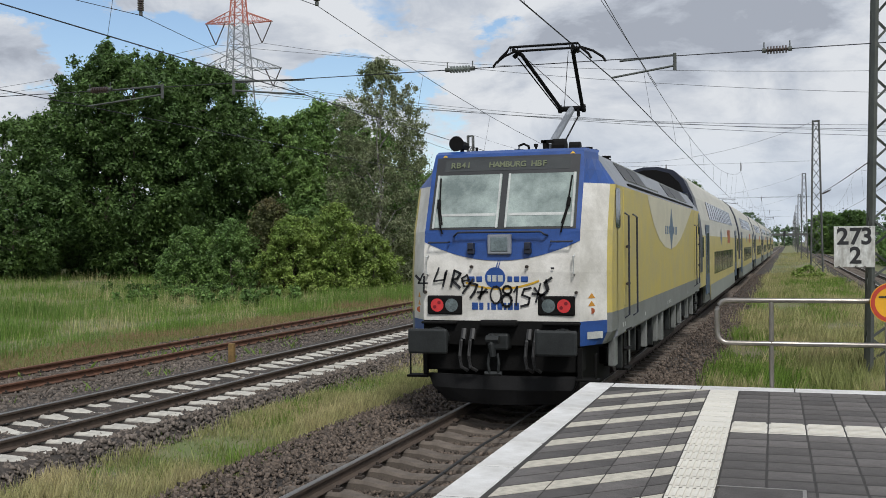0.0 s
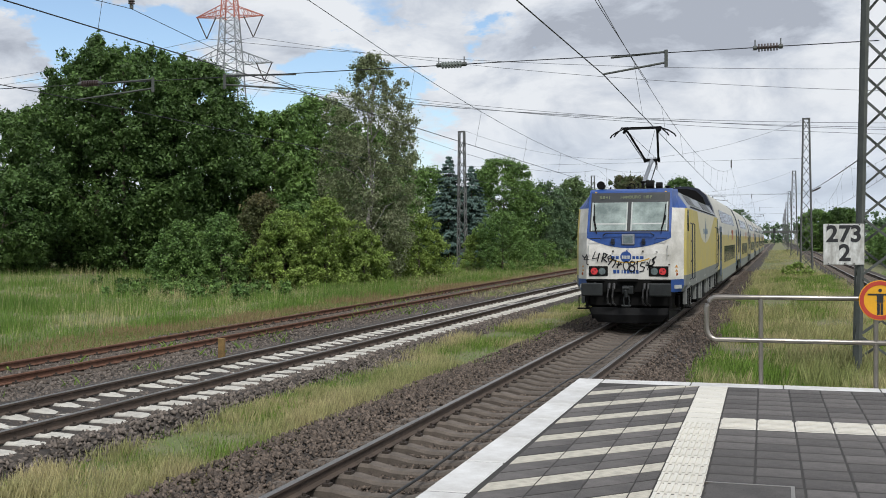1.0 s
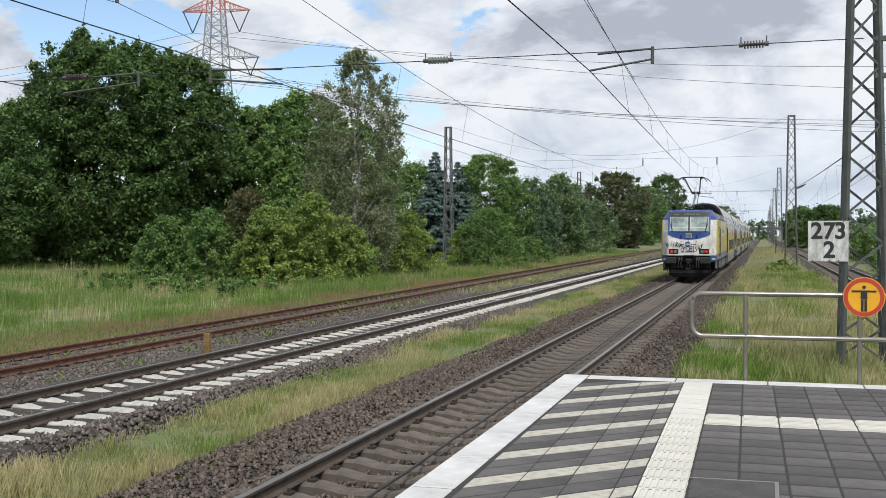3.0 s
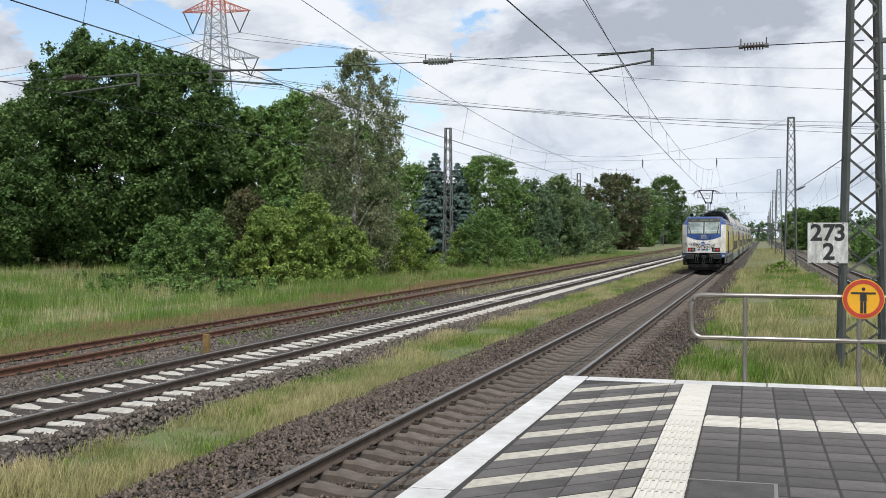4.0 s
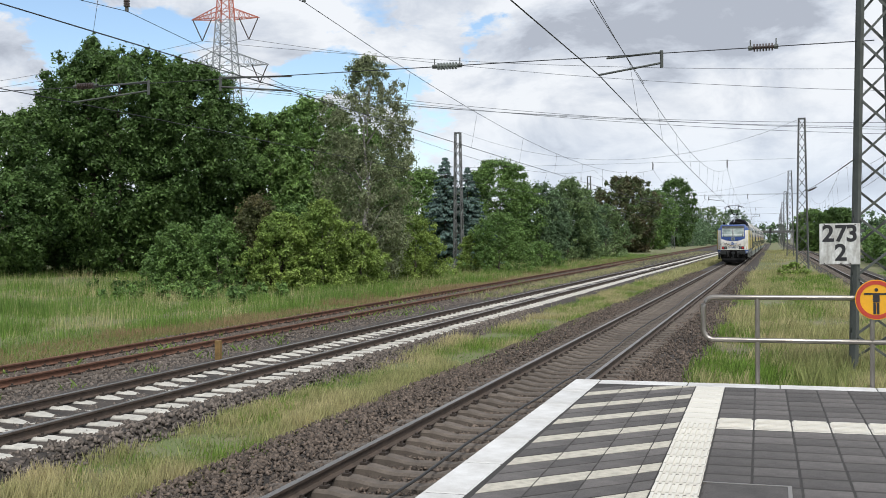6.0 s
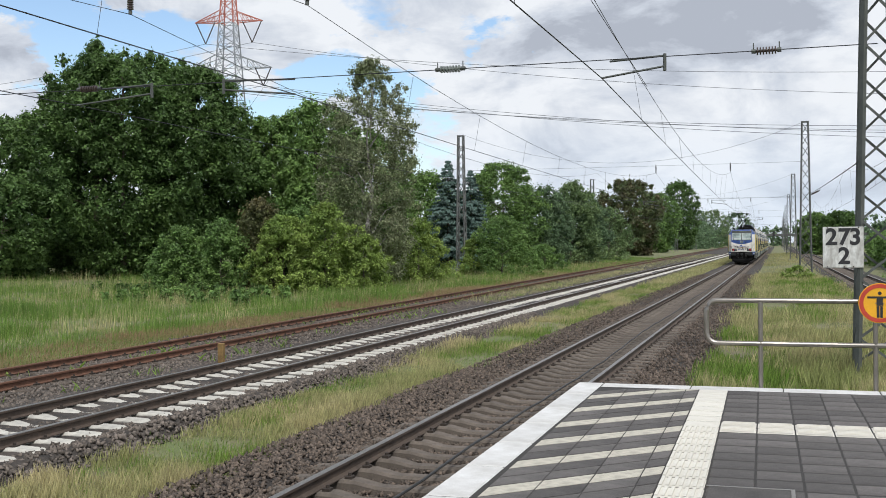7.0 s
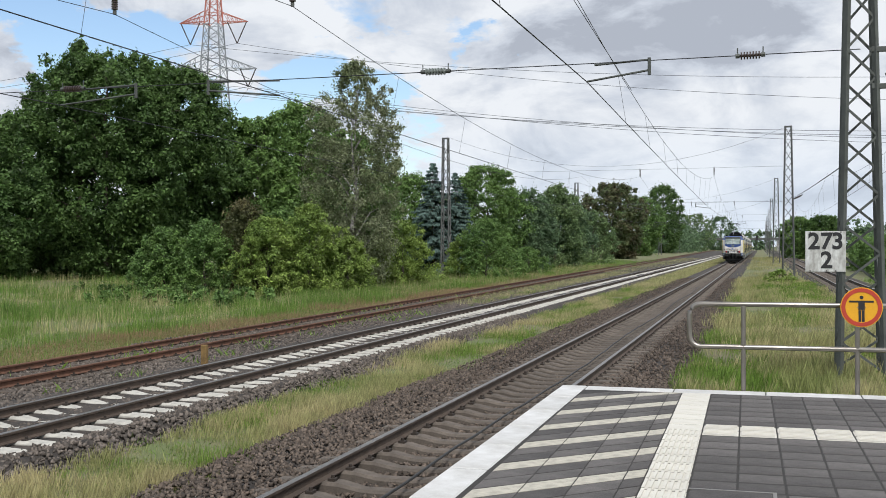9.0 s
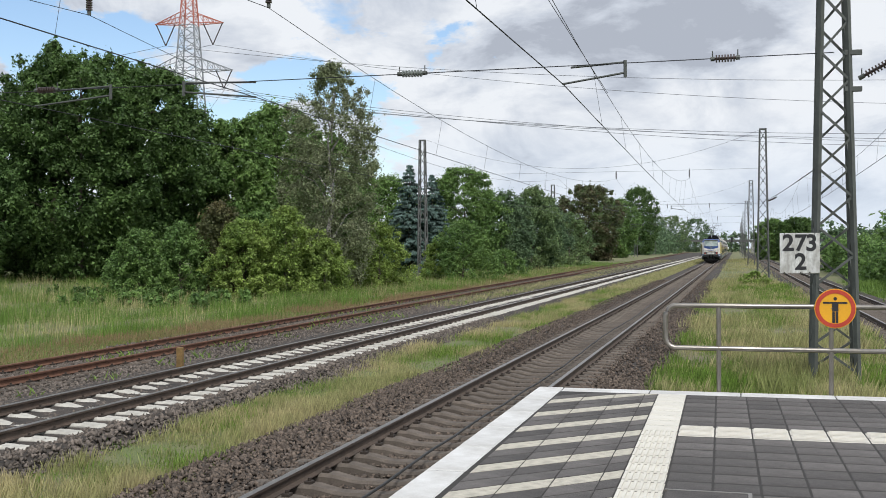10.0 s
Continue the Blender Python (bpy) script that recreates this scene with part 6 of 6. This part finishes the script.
    for lab, x, y, h, r, n, mat, sd in (
            ("rounded mid-green tree behind the spruces", -35.1, 120.6, 10.3, 3.9, 11000, L_GREEN, 51),
            ("rounded mid-green tree behind the spruces", -26.2, 121.5, 11.4, 4.3, 12000, L_GREEN, 52),
            ("rounded grey-green tree behind the bushes", -22.6, 125.1, 9, 3.7, 9000, L_FAR, 53),
            ("rounded grey-green tree behind the bushes", -20.5, 139.2, 8.7, 3.7, 8000, L_FAR, 54),
            ("dark copper-leaved tree by the line", -25.7, 226.9, 15, 6.9, 12000, L_COPPER, 55),
            ("dark green tree by the line", -26.3, 287.6, 15.1, 6.2, 9000, L_GREEN, 56),
            ("dark green rounded tree by the line", -28.6, 385.1, 22.9, 7.5, 11000, L_CHESTNUT, 57),
            ("pale willow further along the line", -27, 558.2, 18, 9.1, 6000, L_WILLOW, 58),
            ("distant rounded tree along the line", -19.2, 673.7, 19.6, 10.1, 6000, L_FAR, 59),
            ("distant rounded tree along the line", -31.9, 466.7, 15.3, 7.7, 6000, L_FAR, 60),
            ("distant dark tree beside the masts", 11.3, 242.2, 8.5, 3.9, 6000, L_GREEN, 61),
            ("distant dark tree beside the masts", 14.6, 208, 7.9, 3.5, 6000, L_CHESTNUT, 62)):
        tree("broadleaf_tree", lab, E, x, y, h, r * 1.1, int(n * (4.5 if y < 160 else 2.6)), 0.2 if y < 160 else 0.42, mat, low=0.02, clump=0.085, nclump=360, seed=sd)
    tree("willow_tree", "conical grey-green willow by the line", E, -21, 136, 10.1, 4.2, 34000, 0.19, L_WILLOW, low=0.0, shape="bush", clump=0.075, nclump=350, seed=71, droop=0.5)
    tree("willow_tree", "small conical grey-green willow by the line", E, -21.2, 170.8, 8.1, 3.6, 16000, 0.2, L_WILLOW, low=0.0, shape="bush", clump=0.08, nclump=250, seed=72, droop=0.5)
    tree("weed_clump", "low leafy weed clump in the grass beside a mast", "bush", 5.2, 84, 0.9, 1.3, 3000, 0.12, L_BRIGHT, low=0.0, shape="bush", clump=0.3, nclump=40, seed=93)
    woods("hedge", "tall green hedge of bushes beyond the far track", 14.9, 57.2, 14.8, 138.6, 4.4, 3.0, 40000, 0.24, L_GREEN, 81)
    woods("far_woods", "distant woodland behind the meadow", -192.5, 177.7, -26, 176, 11.4, 12, 40000, 0.7, L_FAR, 82)
    woods("far_woods", "distant woodland along the line", -40, 250, -22, 480, 12, 10, 16000, 0.6, L_FAR, 83)
    woods("far_woods", "distant woodland beyond the far track", 14.8, 277.4, 113.1, 211.6, 10.4, 14, 30000, 0.7, L_FAR, 84)
    woods("nettles", "dark green nettle patch in the meadow", -26.4, 42.9, -18.5, 43.7, 1, 4, 9000, 0.14, L_GREEN, 91)
    woods("nettles", "dark green weeds before the bushes", -30.1, 48.4, -22.6, 51.1, 1.1, 3, 8000, 0.14, L_CHESTNUT, 92)
    woods("wood_edge", "dark green undergrowth behind the front trees", -60.2, 85.7, -31, 89.1, 8.5, 6, 26000, 0.5, L_CHESTNUT, 88)
    woods("far_woods", "hazy woodland at the far end of the line", -270.3, 705.7, 284.5, 700.1, 15.2, 30, 24000, 1.6, L_FAR, 86)
    woods("far_woods", "distant woodland beyond the far track", 19.8, 129.3, 84.8, 156.4, 8.5, 10, 20000, 0.55, L_GREEN, 85)


def build_grass():
    bank = lambda x, y: GROUND - 0.02
    hill = lambda x, y: rise(x, y) - 0.03
    nz = lambda x, y: noise.noise(Vector((x * 0.5, y * 0.5, 0)))
    scatter("grass", "dry straw-coloured grass strip between the two tracks", "grass", [(-4.35, -2.55, 6, 22, bank, 46000), (-4.6, -2.4, 22, 70, bank, 44000)], blades(0.19, 0.0022, 0.22), L_DRY, 1, 26, 0.08)
    scatter("grass", "fresh green grass tufts between the two tracks", "grass", [(-4.5, -2.5, 6, 22, bank, 18000), (-4.6, -2.3, 22, 70, bank, 26000)], blades(0.17, 0.0026, 0.2), L_GRASS, 2, 22, 0.09)
    scatter("grass", "low creeping grass and moss between the tracks", "grass", [(-4.6, -2.5, 6, 30, bank, 10000)], blades(0.06, 0.004, 1.0), L_GRASS, 15)
    scatter("grass", "distant grass strip between the two tracks", "grass", [(-4.7, -2.1, 70, 260, bank, 24000)], blades(0.28, 0.02, 0.35, False), L_DRY, 3)
    scatter("grass", "tall green grass behind the railing", "grass", [(2.4, 7.5, 13.0, 34, bank, 100000), (2.3, 7.4, 34, 80, bank, 30000)], blades(0.27, 0.0030, 0.2), L_GRASS, 4, 10, 0.10)
    scatter("grass", "dry seed-headed grass behind the railing", "grass", [(2.5, 7.5, 13.2, 36, bank, 62000), (2.3, 7.5, 36, 90, bank, 34000), (2.3, 7.4, 90, 260, bank, 16000)], blades(0.33, 0.0027, 0.22), L_DRY, 5, 10, 0.10)
    scatter("grass", "grass beyond the far track", "grass", [(11.2, 17, 14, 90, bank, 30000)], blades(0.4, 0.012, 0.5, False), L_FIELD, 6, 14, 0.15)
    scatter("meadow", "tall uncut green meadow grass", "grass", [(-30, -14.5, 14, 60, hill, 80000), (-62, -30, 22, 70, hill, 70000), (-34, -14.5, 60, 110, hill, 52000), (-30, -13, 110, 200, hill, 24000)], blades(0.40, 0.010, 0.28, False), L_FIELD, 7, 9, 0.22)
    scatter("meadow", "pale seed heads in the meadow grass", "grass", [(-34, -15.5, 16, 70, hill, 26000), (-60, -34, 30, 68, hill, 14000), (-30, -13.5, 70, 140, hill, 16000)], blades(0.50, 0.007, 0.28, False), L_DRY, 8, 9, 0.3)
    scatter("grass", "short reddish dry grass along the siding", "grass", [(-15.4, -12.0, 10, 60, bank, 48000), (-17.5, -12.6, 60, 160, bank, 26000)], blades(0.22, 0.008, 0.35, False), L_REDGRASS, 9, 16, 0.2)
    scatter("grass", "thin short brownish grass on the siding verge", "grass", [(-15.5, -11.9, 12, 34, bank, 36000), (-15.5, -12.3, 34, 70, bank, 24000)], blades(0.13, 0.008, 0.9, False), L_REDGRASS, 16)
    scatter("grass", "thin green grass on the siding verge", "grass", [(-17.5, -12.3, 12, 45, bank, 24000)], blades(0.2, 0.007, 0.6, False), L_FIELD, 17)
    scatter("grass", "thin dry grass between siding and second track", "grass", [(-10.6, -8.2, 48, 110, lambda x, y: -0.27, 9000), (-12.0, -8.0, 110, 240, lambda x, y: -0.27, 9000)], blades(0.2, 0.012, 0.5, False), L_DRY, 18)
    scatter("weeds", "small green weeds growing in the siding ballast", "weeds", [(-12.0, -8.2, 15, 70, lambda x, y: -0.27 if nz(x * 2, y * 2) > 0.28 else -0.9, 9000)], blades(0.20, 0.012, 0.8), L_GRASS, 10)


def build_ballast():
    flat = lambda x, y: (-0.165 if abs(x) > 1.02 else -0.262) - 0.10 * max(0, abs(x) - 1.8)
    scatter("ballast", "brown-grey broken ballast stones of the main track", "ballast", [(-2.6, 2.4, 6.0, 22, flat, 26000), (-2.5, 2.4, 22, 45, flat, 15000), (-2.5, 2.4, 45, 90, flat, 9000)], stones(0.036), M_STONE, 11)
    scatter("ballast", "grey broken ballast stones of second track and siding", "ballast", [(-4.95, -4.15, 8, 40, lambda x, y: -0.18 - 0.35 * max(0, x + 4.85), 7000), (-7.75, -4.9, 9, 40, lambda x, y: -0.185 if abs(x + 6.28) > 1.1 else -0.222, 16000), (-12.1, -7.7, 10, 26, lambda x, y: -0.245, 13000), (-12.6, -7.7, 26, 55, lambda x, y: -0.245, 13000)], stones(0.044), M_STONE_GREY, 12)


build_trees()
build_grass()
build_ballast()


# ---- movement ----
# the train draws away, gathering speed
RUN = [(t / 2, 14.95 + 14.55 * t / 2 + 0.215 * (t / 2) ** 2) for t in range(21)]


def motions():
    walk(LOCOMOTIVE, [(t, pose(0, y, 0)) for t, y in RUN])
    for k, c in enumerate(COACHES):
        walk(c, [(t, pose(0, y + LOCO + 0.35 + k * (COACH + 0.4), 0)) for t, y in RUN])


motions()
